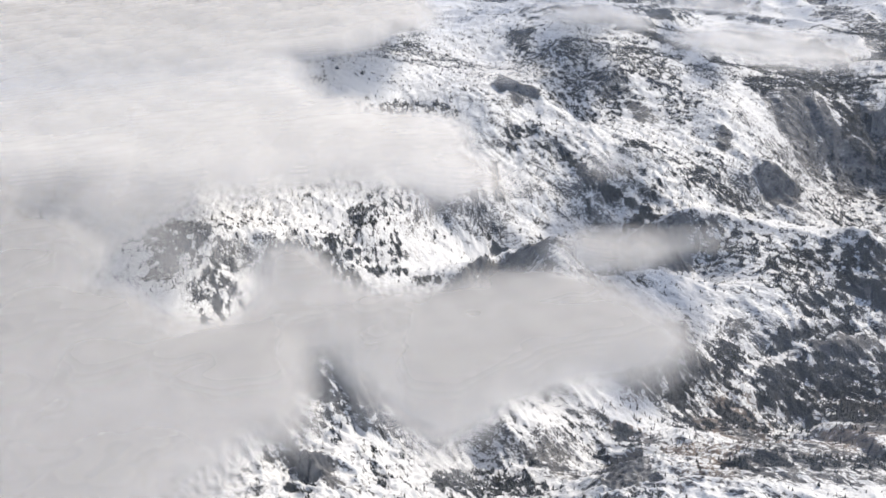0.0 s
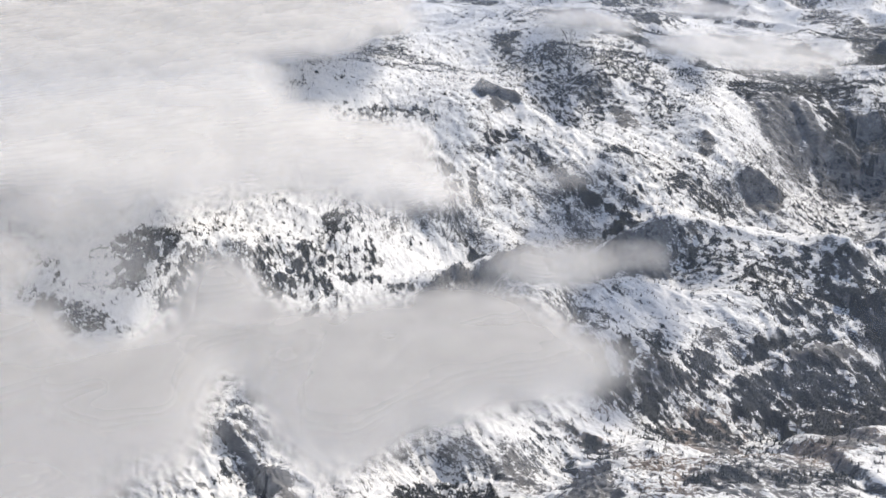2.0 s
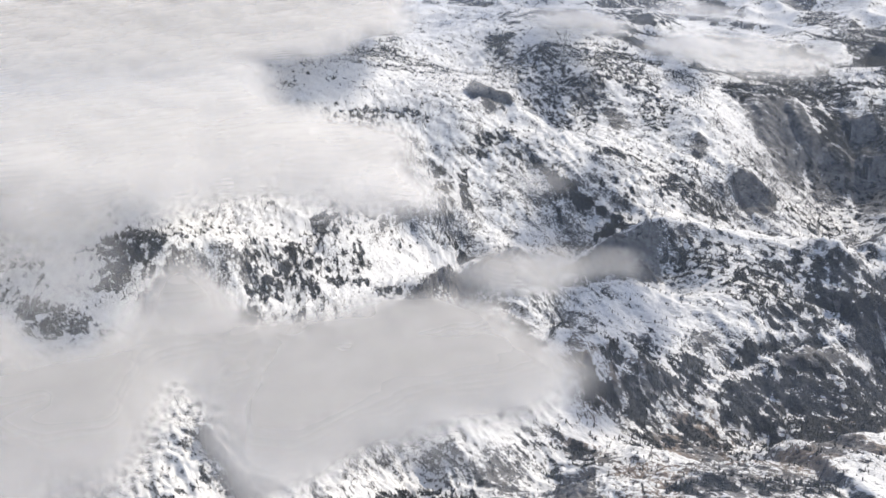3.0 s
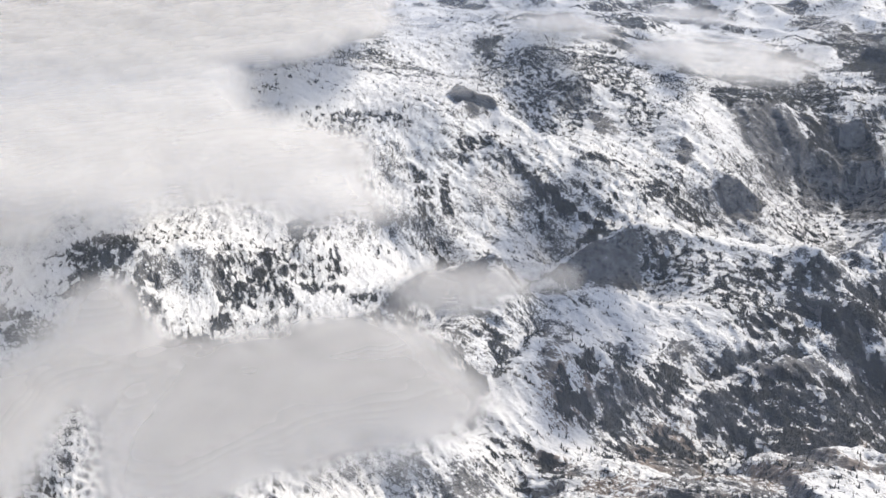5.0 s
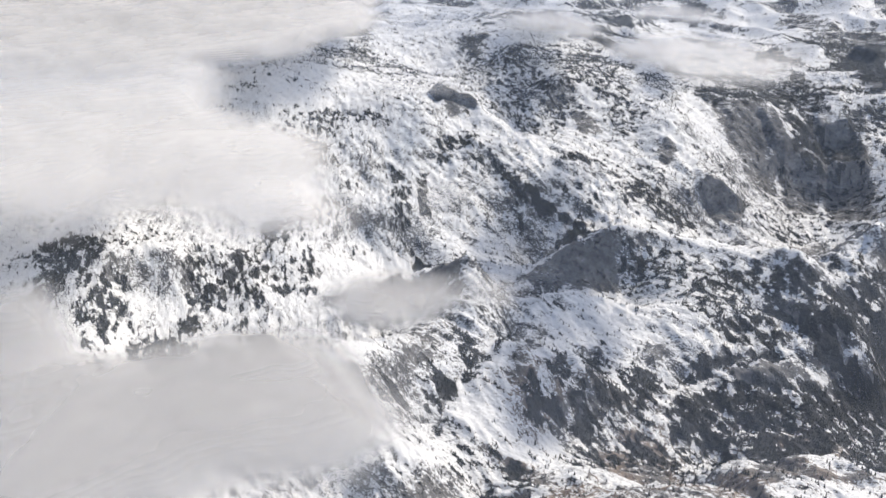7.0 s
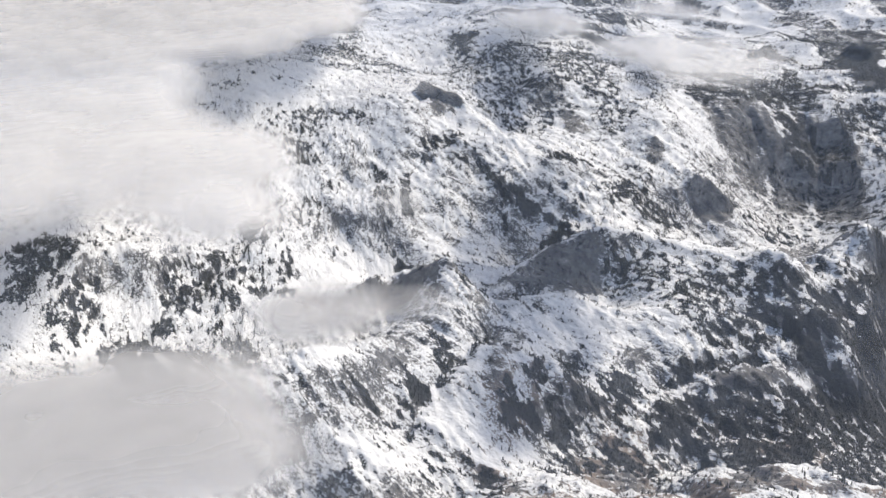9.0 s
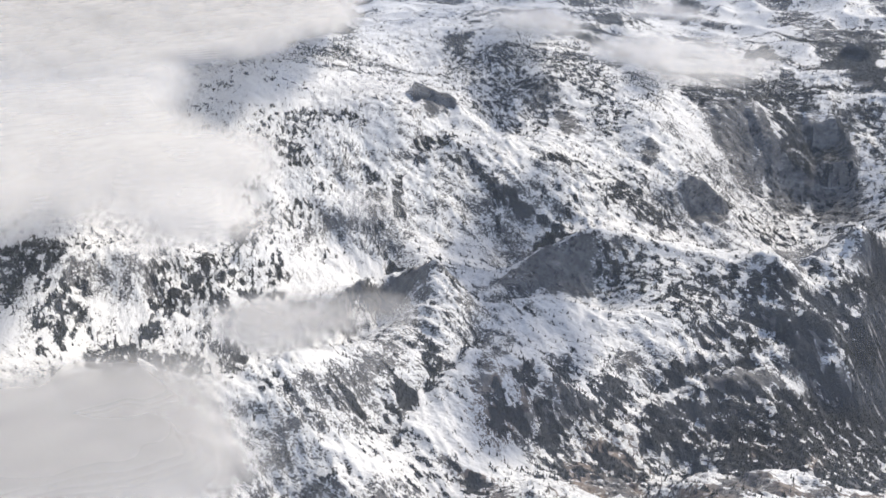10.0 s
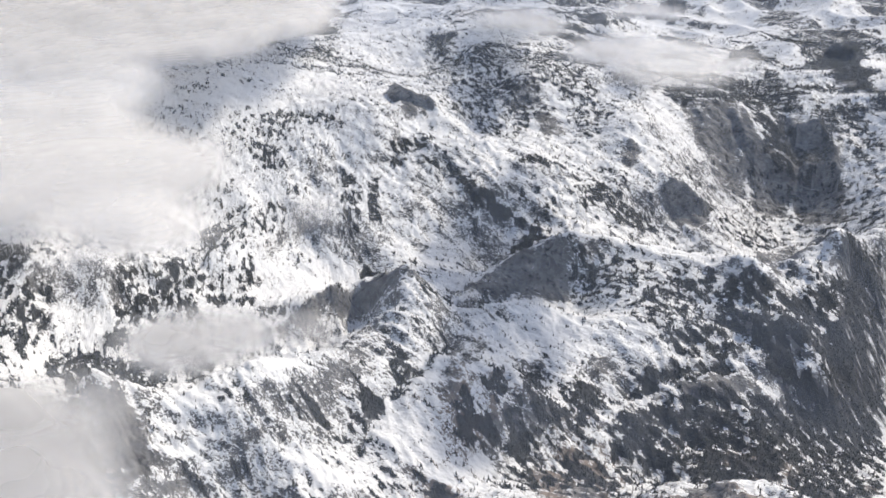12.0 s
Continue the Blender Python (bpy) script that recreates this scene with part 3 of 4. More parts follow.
area("wood", 0.5, (1079, 2213), (1337, 2318), (1144, 2168))
area("wood", 0.6, (758, 1605), (836, 1560), (797, 1508), (719, 1546))
area("wood", 0.8, (-47, 1002), (-30, 1044), (31, 1088), (74, 1061), (129, 1005), (128, 958), (-42, 977))
area("wood", 0.85, (-197, 1067), (-171, 1045), (-159, 1025), (-187, 1032))
area("wood", 0.5, (242, 1190), (349, 1089), (302, 1118), (248, 1170))
area("wood", 0.5, (-129, 1047), (-79, 988), (-109, 962), (-144, 1010))
area("wood", 0.5, (321, 901), (587, 913), (558, 862), (313, 854))
area("wood", 0.78, (611, 1410), (735, 1443), (880, 1457), (959, 1460), (1201, 1564), (1074, 1330), (767, 1024), (787, 1285), (653, 1292), (585, 1338))
area("wood", 0.78, (979, 1614), (1178, 1739), (1346, 1881), (1201, 1564), (960, 1463), (917, 1536))
area("wood", 0.6, (789, 1716), (914, 1664), (973, 1600), (917, 1536), (866, 1514), (740, 1538), (688, 1599))
area("wood", 0.4, (413, 1377), (524, 1444), (617, 1435), (568, 1351), (464, 1325), (389, 1336))
area("wood", 0.4, (404, 1307), (585, 1338), (653, 1292), (483, 1208), (374, 1194))
area("wood", 0.2, (1312, 2573), (1577, 2500), (1592, 2330), (1503, 2156), (1234, 2357))
area("bare", 0.5, (756, 1371), (930, 1338), (750, 1019), (724, 1271))
area("wood", 0.95, (-649, 1686), (-613, 1769), (-500, 1667), (-492, 1613), (-549, 1575), (-548, 1501), (-600, 1514), (-624, 1597))
area("wood", 0.8, (-350, 1561), (-311, 1584), (-297, 1535), (-330, 1513))
area("wood", 0.75, (-267, 1653), (-222, 1745), (-172, 1836), (-141, 1900), (-133, 1883), (-188, 1760), (-229, 1639))
area("wood", 0.9, (-403, 1453), (-335, 1507), (-214, 1511), (-206, 1439), (-181, 1190), (-367, 1406))
area("wood", 0.9, (-221, 1541), (-147, 1552), (-126, 1492), (-76, 1224), (-179, 1489))
area("wood", 0.85, (-762, 1514), (-680, 1474), (-600, 1426), (-584, 1380), (-673, 1374), (-731, 1441))
# bare faces, slabs and scree
area("bare", 1, (341, 1770), (411, 1796), (498, 1816), (573, 1835), (584, 1787), (589, 1733), (454, 1749))
area("bare", 0.9, (231, 1670), (217, 1610), (140, 1672), (53, 1617), (-12, 1588), (8, 1615), (101, 1671), (166, 1693))
area("bare", 0.5, (8, 1608), (198, 1501), (209, 1441), (164, 1333), (129, 1304), (55, 1566))
area("bare", 1, (735, 1461), (786, 1472), (868, 1487), (885, 1471), (820, 1443), (747, 1446))
area("bare", 0.8, (489, 1330), (560, 1316), (596, 1223), (529, 1257))
area("bare", 0.7, (218, 1212), (287, 1181), (354, 1145), (286, 1163))
area("bare", 0.75, (310, 1470), (344, 1519), (359, 1509), (318, 1407))
area("bare", 0.6, (577, 1500), (622, 1507), (629, 1488), (583, 1474))
area("bare", 1, (178, 2496), (241, 2602), (326, 2418), (247, 2362))
area("bare", 1, (964, 2259), (1015, 2267), (1064, 2231), (1023, 2188), (972, 2200), (950, 2233))
area("bare", 1, (838, 2361), (890, 2411), (905, 2339), (852, 2318))
area("bare", 0.5, (1129, 2764), (1326, 2786), (1328, 2627), (1267, 2492), (1183, 2459), (1134, 2595))
area("bare", 0.8, (1335, 2759), (1354, 2661), (1323, 2599), (1296, 2640))
area("bare", 1, (1427, 2548), (1557, 2491), (1479, 2283), (1389, 2364))
area("bare", 0.9, (1511, 2675), (1573, 2650), (1565, 2510), (1446, 2553))
area("bare", 0.6, (1323, 2610), (1424, 2589), (1360, 2412), (1267, 2421))
area("bare", 1, (1843, 3157), (1928, 3199), (1782, 2794), (1706, 2791), (1724, 2953))
area("bare", 0.8, (1180, 2178), (1314, 2263), (1163, 1792), (1288, 1925), (1142, 1772), (1077, 1789), (988, 1702))
area("bare", 0.8, (643, 2633), (692, 2606), (708, 2498), (638, 2482))
area("bare", 0.6, (245, 2003), (286, 2003), (278, 1958), (238, 1971))
area("bare", 0.5, (285, 1340), (337, 1395), (343, 1347), (302, 1292))
area("bare", 1, (-172, 1168), (-130, 1132), (-112, 1096), (-130, 1080), (-163, 1117), (-189, 1149))
area("bare", 0.95, (-263, 1029), (-228, 1021), (-153, 948), (-186, 945), (-243, 1004))
area("bare", 0.8, (-234, 1154), (-199, 1113), (-173, 1087), (-198, 1091), (-231, 1125))
area("bare", 1, (243, 1095), (290, 1105), (257, 885), (227, 854), (199, 888))
area("bare", 0.85, (224, 1199), (295, 1168), (354, 1105), (326, 1104), (247, 1168))
area("bare", 0.6, (97, 1097), (171, 1108), (199, 973), (141, 1029))
area("bare", 0.6, (318, 1109), (630, 987), (534, 819), (273, 840))
area("bare", 0.9, (677, 1157), (667, 1051), (614, 958), (571, 968))
area("bare", 0.95, (670, 1151), (686, 1049), (901, 1276), (1076, 1352), (1055, 1314), (643, 1054))
area("bare", 1, (638, 1069), (666, 1053), (731, 1009), (820, 1020), (805, 993), (605, 994))
area("bare", 0.8, (475, 1287), (554, 1247), (554, 1157), (453, 1158), (422, 1273))
area("bare", 0.7, (337, 1395), (384, 1499), (375, 1513), (317, 1391), (295, 1342))
# open snow
area("snow", 1, (-87, 1793), (-35, 1960), (123, 1917), (51, 1653), (-100, 1720))
area("snow", 1, (-375, 1645), (-342, 1659), (-336, 1590), (-372, 1531), (-426, 1554), (-429, 1600))
area("snow", 0.9, (-451, 1485), (-420, 1499), (-406, 1436), (-418, 1377))
area("snow", 1, (-5, 1250), (-7, 1547), (71, 1293), (51, 1247), (-8, 1213))
area("snow", 0.9, (-198, 1174), (-155, 1179), (-104, 1192), (-22, 1190), (-28, 1159), (-107, 1126), (-158, 1136))
area("snow", 0.85, (56, 1168), (148, 1228), (168, 1180), (108, 1123), (58, 1136))
area("snow", 0.4, (369, 1572), (522, 1715), (623, 1614), (640, 1537), (543, 1491), (452, 1530), (386, 1516))
area("snow", 1, (961, 1665), (1032, 1684), (1031, 1652), (964, 1639))
area("snow", 1, (901, 1611), (897, 1550), (927, 1491), (953, 1469), (908, 1473), (886, 1554))
area("snow", 1, (985, 1524), (1016, 1529), (1090, 1523), (1027, 1495), (985, 1506))
area("snow", 0.8, (1212, 1667), (1243, 1681), (1219, 1629), (1178, 1607))
area("snow", 0.9, (466, 1349), (494, 1344), (485, 1322), (462, 1324))
area("snow", 0.9, (334, 1268), (366, 1280), (369, 1213), (340, 1194))
area("snow", 0.9, (341, 1355), (364, 1357), (371, 1327), (349, 1315))
area("snow", 0.7, (206, 2048), (290, 2070), (313, 1989), (371, 1809), (283, 1905), (204, 1993))
area("snow", 1, (-65, 3799), (179, 3984), (327, 3367), (236, 3219), (70, 3189))
area("snow", 0.7, (212, 2324), (374, 2548), (516, 2285), (407, 2270), (302, 2300))
area("snow", 0.6, (412, 2334), (582, 2213), (763, 2130), (640, 2108), (474, 2183))
area("snow", 1, (882, 2448), (949, 2448), (951, 2329), (889, 2341))
area("snow", 0.9, (1000, 2707), (1108, 2694), (1102, 2488), (999, 2440))
area("snow", 0.6, (0, 2282), (122, 2285), (181, 2227), (62, 2204))
area("snow", 0.5, (774, 2050), (821, 1742), (899, 1686), (808, 1699), (704, 1767))
area("snow", 0.7, (1140, 1793), (1206, 1799), (1178, 1739), (1111, 1697))
area("snow", 0.7, (165, 1258), (238, 1302), (307, 1245), (236, 1207))
area("snow", 0.8, (428, 2048), (365, 1952), (313, 1989), (389, 2077))
area("snow", 0.6, (628, 1349), (703, 1327), (615, 1295))
area("snow", 1, (-192, 1175), (-165, 1154), (-130, 1131), (-80, 1113), (-87, 1147), (-145, 1196))
area("snow", 0.8, (305, 1094), (358, 858), (383, 829), (273, 840))
area("snow", 0.7, (-216, 1090), (-130, 1072), (-79, 1002), (-156, 961), (-212, 1028))
area("snow", 0.6, (-80, 1084), (7, 1118), (40, 1091), (-63, 1026))
area("snow", 0.7, (388, 1069), (528, 963), (496, 916), (339, 908))
area("snow", 0.8, (-333, 1051), (-260, 1007), (-235, 953), (-316, 961))
area("snow", 0.9, (-100, 1174), (-22, 1190), (68, 1221), (101, 1192), (41, 1127), (-60, 1110))
# the high snowfields
patch("snow", 236, 3205, 164, 420, -6, 0.8)


def far_woods(x, y):
    """Bands of forest over the high country."""
    bands = clouded(x / 210, y / 190, 5, 35) - 0.02
    return 0.75 * smooth(0.08, 0.28, bands) * smooth(2650, 3200, np.hypot(x - 150, y - 75)) * (1 - cover("snow", x, y))


def clumped(share, x, y):
    """Turns a share of timber into clumps and strips along the joints that take up that share of the ground."""
    a, c = along(x, y)
    af, cf = along(x, y, FLUTES)
    west = western(x, y)
    n = clouded(a / 24, c / 13, 3, 30) * (1 - west) + west * clouded(af / 27, cf / 11, 4, 33)
    rank = 0.5 + 0.5 * np.tanh(2.1 * n)
    return smooth(-0.10, 0.10, 1.2 * share - rank)


def groves(x, y):
    """The thin timber that stands all over, thicker here and there."""
    return 0.03 + 0.16 * smooth(0.0, 0.7, clouded(x / 130, y / 130, 3, 36))


def timber(x, y):
    """How thickly the trees stand, 0 to 1."""
    base = groves(x, y) * (1 - cover("snow", x, y)) * (1 - 0.8 * cover("bare", x, y))
    share = np.maximum(base, cover("wood", x, y) * (1 - 0.8 * cover("snow", x, y)))
    return np.maximum(0.85 * clumped(share, x, y) + 0.015 * (1 - cover("snow", x, y)), far_woods(x, y))


# ---- materials ----
def fresh(name):
    m = bpy.data.materials.new(name)
    m.use_nodes = True
    nt = m.node_tree
    return m, nt, nt.nodes["Principled BSDF"]


def node(nt, kind, **values):
    n = nt.nodes.new(kind)
    for key, value in values.items():
        n.inputs[key].default_value = value
    return n


def noisy(nt, vector, scale, detail=4.0, rough=0.55):
    n = node(nt, "ShaderNodeTexNoise", Scale=scale, Detail=detail, Roughness=rough)
    nt.links.new(vector, n.inputs["Vector"])
    return n.outputs["Fac"]


def ranged(nt, value, a, b, c=0.0, d=1.0):
    n = nt.nodes.new("ShaderNodeMapRange")
    n.interpolation_type = "SMOOTHSTEP"
    for i, v in enumerate((a, b, c, d)):
        n.inputs[i + 1].default_value = v
    nt.links.new(value, n.inputs[0])
    return n.outputs[0]


def sums(nt, op, a, b):
    n = nt.nodes.new("ShaderNodeMath")
    n.operation = op
    for i, v in enumerate((a, b)):
        if isinstance(v, (int, float)):
            n.inputs[i].default_value = v
        else:
            nt.links.new(v, n.inputs[i])
    return n.outputs[0]


def blend(nt, fac, a, b):
    n = nt.nodes.new("ShaderNodeMix")
    n.data_type = "RGBA"
    for slot, v in ((n.inputs[6], a), (n.inputs[7], b)):
        if isinstance(v, tuple):
            slot.default_value = (*v, 1)
        else:
            nt.links.new(v, slot)
    if isinstance(fac, float):
        n.inputs[0].default_value = fac
    else:
        nt.links.new(fac, n.inputs[0])
    return n.outputs[2]


def read(nt, name):
    n = nt.nodes.new("ShaderNodeAttribute")
    n.attribute_name = name
    return n.outputs["Fac"]


def turned(nt, vector, turn, stretch):
    n = nt.nodes.new("ShaderNodeMapping")
    n.vector_type = "TEXTURE"
    n.inputs["Rotation"].default_value = (0, 0, turn)
    n.inputs["Scale"].default_value = [1 / s for s in stretch]
    nt.links.new(vector, n.inputs["Vector"])
    return n.outputs[0]


def land_material():
    m, nt, bsdf = fresh("snow_and_granite")
    geo = nt.nodes.new("ShaderNodeNewGeometry")
    place = geo.outputs["Position"]
    split = nt.nodes.new("ShaderNodeSeparateXYZ")
    nt.links.new(geo.outputs["Normal"], split.inputs[0])
    level = split.outputs["Z"]
    joints, flutes, west = turned(nt, place, GRAIN, (0.6, 1.15, 0.9)), turned(nt, place, FLUTES, (0.55, 1.2, 0.7)), read(nt, "west")

    def both(scale, detail, rough):
        n = nt.nodes.new("ShaderNodeMix")
        nt.links.new(west, n.inputs[0])
        nt.links.new(noisy(nt, joints, scale, detail, rough), n.inputs[2])
        nt.links.new(noisy(nt, flutes, scale, detail, rough), n.inputs[3])
        return n.outputs[0]
    fine, mid = both(0.15, 4, 0.62), both(0.035, 4, 0.6)
    wide = noisy(nt, place, 0.006, 4)
    # snow lies where the ground is level enough and the wind has left it
    speck = noisy(nt, joints, 0.34, 3, 0.65)
    lie = sums(nt, "MULTIPLY", level, 2.0)
    for layer, weight in ((fine, 2.6), (speck, 2.9), (mid, 1.8), (wide, 0.6)):
        lie = sums(nt, "ADD", lie, sums(nt, "MULTIPLY", sums(nt, "SUBTRACT", layer, 0.5), weight))
    lie = sums(nt, "SUBTRACT", lie, sums(nt, "MULTIPLY", read(nt, "bare"), 1.2))
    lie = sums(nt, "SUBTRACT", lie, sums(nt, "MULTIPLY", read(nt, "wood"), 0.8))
    lie = sums(nt, "ADD", lie, sums(nt, "MULTIPLY", read(nt, "open_snow"), 0.32))
    snow = ranged(nt, lie, 1.28, 1.44)
    grain = noisy(nt, place, 0.5, 5, 0.65)
    rock = blend(nt, ranged(nt, mid, 0.35, 0.68), (0.11, 0.112, 0.118), (0.29, 0.285, 0.28))
    rock = blend(nt, ranged(nt, grain, 0.4, 0.7), rock, (0.16, 0.16, 0.163))
    rock = blend(nt, sums(nt, "MULTIPLY", ranged(nt, wide, 0.42, 0.6), read(nt, "warm")), rock, (0.25, 0.20, 0.165))
    stain = noisy(nt, turned(nt, place, GRAIN, (0.3, 2.2, 0.3)), 0.05, 3)
    rock = blend(nt, ranged(nt, stain, 0.52, 0.72, 0, 0.7), rock, (0.06, 0.061, 0.065))
    scrub = noisy(nt, place, 0.11, 3, 0.7)
    rock = blend(nt, ranged(nt, scrub, 0.54, 0.62, 0, 0.8), rock, (0.028, 0.031, 0.032))
    # floor under timber: dark needle litter, with the trees' shade coloured in
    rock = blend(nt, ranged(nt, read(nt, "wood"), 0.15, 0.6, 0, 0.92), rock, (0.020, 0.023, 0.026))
    white = blend(nt, ranged(nt, grain, 0.3, 0.75), (0.77, 0.79, 0.82), (0.85, 0.86, 0.875))
    nt.links.new(blend(nt, snow, rock, white), bsdf.inputs["Base Color"])
    nt.links.new(ranged(nt, snow, 0, 1, 0.9, 0.55), bsdf.inputs["Roughness"])
    bump = node(nt, "ShaderNodeBump", Strength=0.9, Distance=2.6)
    nt.links.new(sums(nt, "ADD", sums(nt, "ADD", sums(nt, "MULTIPLY", fine, 1.0), sums(nt, "MULTIPLY", mid, 1.6)), sums(nt, "MULTIPLY", snow, 0.2)), bump.inputs["Height"])
    nt.links.new(bump.outputs[0], bsdf.inputs["Normal"])
    return m


def needle_material():
    m, nt, bsdf = fresh("fir_needles")
    geo = nt.nodes.new("ShaderNodeNewGeometry")
    tone = blend(nt, geo.outputs["Random Per Island"], (0.016, 0.021, 0.020), (0.038, 0.044, 0.036))
    dust = noisy(nt, geo.outputs["Position"], 0.45, 3)
    split = nt.nodes.new("ShaderNodeSeparateXYZ")
    nt.links.new(geo.outputs["Normal"], split.inputs[0])
    lie = sums(nt, "ADD", sums(nt, "MULTIPLY", dust, 1.0), sums(nt, "MULTIPLY", split.outputs["Z"], 0.4))
    nt.links.new(blend(nt, ranged(nt, lie, 0.85, 1.05, 0, 0.25), tone, (0.75, 0.77, 0.80)), bsdf.inputs["Base Color"])
    bsdf.inputs["Roughness"].default_value = 0.9
    return m


def bark_material():
    m, nt, bsdf = fresh("bark")
    geo = nt.nodes.new("ShaderNodeNewGeometry")
    nt.links.new(blend(nt, noisy(nt, geo.outputs["Position"], 3.0), (0.05, 0.04, 0.03), (0.14, 0.11, 0.085)), bsdf.inputs["Base Color"])
    bsdf.inputs["Roughness"].default_value = 0.95
    return m


def cloud_material(name="cloud_vapour", forward=0.42, white=0.95):
    m = bpy.data.materials.new(name)
    m.use_nodes = True
    nt = m.node_tree
    nt.nodes.clear()
    out = nt.nodes.new("ShaderNodeOutputMaterial")
    clear = nt.nodes.new("ShaderNodeBsdfTransparent")
    diffuse = node(nt, "ShaderNodeBsdfDiffuse", Color=(white, white, white * 1.005, 1))
    through_light = node(nt, "ShaderNodeBsdfTranslucent", Color=(white, white, white * 1.005, 1))
    body, whole = node(nt, "ShaderNodeMixShader", Fac=forward), nt.nodes.new("ShaderNodeMixShader")
    nt.links.new(diffuse.outputs[0], body.inputs[1])
    nt.links.new(through_light.outputs[0], body.inputs[2])
    geo = nt.nodes.new("ShaderNodeNewGeometry")
    wisp = noisy(nt, geo.outputs["Position"], 0.014, 2, 0.5)
    dens = sums(nt, "MULTIPLY", read(nt, "vapour"), ranged(nt, wisp, 0.25, 0.75, 0.7, 1.25))
    nt.links.new(sums(nt, "MINIMUM", dens, 1.0), whole.inputs[0])
    nt.links.new(clear.outputs[0], whole.inputs[1])
    nt.links.new(body.outputs[0], whole.inputs[2])
    nt.links.new(whole.outputs[0], out.inputs["Surface"])
    return m


LAND, NEEDLES, BARK, VAPOUR = land_material(), needle_material(), bark_material(), cloud_material()
# lets more light through; the near clouds' shade is greyed into its white
THIN_SHADED_VAPOUR = cloud_material("thin_shaded_vapour", 0.72, 0.83)

# ---- ground ----
land = sheet("ground", gx, gy, gz, closed=True)
flat_x, flat_y = gx.ravel(), gy.ravel()
store(land, "bare", cover("bare", flat_x, flat_y))
open_snow, bare = cover("snow", flat_x, flat_y), cover("bare", flat_x, flat_y)
# share of ground that takes the litter and painted tree shade
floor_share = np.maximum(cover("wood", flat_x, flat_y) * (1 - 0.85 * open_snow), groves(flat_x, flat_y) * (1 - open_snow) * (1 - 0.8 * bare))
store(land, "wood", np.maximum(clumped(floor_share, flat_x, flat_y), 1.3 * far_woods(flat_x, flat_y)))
store(land, "west", western(flat_x, flat_y))
store(land, "warm", smooth(1480, 1300, flat_y) * smooth(200, 330, flat_x))
store(land, "open_snow", cover("snow", flat_x, flat_y))
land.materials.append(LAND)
land.polygons.foreach_set("use_smooth", np.ones(len(land.polygons), bool))
tagged(new("ground", land), "rugged granite mountain slopes under patchy snow", "mountains", kind="structure")


# ---- trees ----
def firs(name, x, y, z, tall, seed, skirts, sides):
    """Many small firs in one mesh: ragged skirts of boughs, (low, high, girth), one above the other."""
    rng = np.random.default_rng(seed)
    n = len(x)
    co, faces, start = [], [], 0
    spin = rng.uniform(0, 6.28, n)
    wide = tall * rng.uniform(0.15, 0.24, n)
    for low, high, girth in skirts:
        ring = []
        for k in range(sides):
            r = wide * girth * rng.uniform(0.65, 1.3, n)
            a = spin + girth + k * 2 * np.pi / sides
            ring.append(np.stack([x + r * np.cos(a), y + r * np.sin(a), z + tall * (low + rng.uniform(-0.05, 0.05, n))], -1))
        tip = np.stack([x + tall * rng.uniform(-0.02, 0.02, n), y, z + tall * high], -1)
        block = np.stack(ring + [tip], 1)
        first = start + np.arange(n)[:, None] * (sides + 1)
        for k in range(sides):
            faces.append(np.concatenate([first + sides, first + (k + 1) % sides, first + k], 1))
        co.append(block.reshape(-1, 3))
        start += n * (sides + 1)
    me = raw_mesh(bpy.data.meshes.new(name), np.concatenate(co), np.concatenate(faces))
    me.materials.append(NEEDLES)
    return me


rng = np.random.default_rng(4)
tries = 560000
az = np.radians(rng.uniform(-42, 42, tries))
rr = np.sqrt(rng.uniform(700 ** 2, 3900 ** 2, tries))
tx, ty = CENTRE[0] + rr * np.sin(az), CENTRE[1] + rr * np.cos(az)
pick = rng.uniform(0, 1, tries) < timber(tx, ty)
tx, ty, rr = tx[pick], ty[pick], rr[pick]
tall = rng.uniform(4.2, 9.0, len(tx)) * rng.uniform(0.75, 1.2, len(tx))
tz = height(tx, ty) - 0.4
for near, label in ((True, "dark fir woods dusted with snow on the near slopes"), (False, "dark fir woods on the far snowy slopes")):
    k = (rr < 1500) == near
    woods = firs("woods", tx[k], ty[k], tz[k], tall[k], 5, ((0.05, 0.62, 1.0), (0.42, 1.0, 0.66)) if near else ((0.03, 1.0, 1.0),), 5 if near else 4)
    tagged(new("woods", woods), label, "woods", kind="stuff")


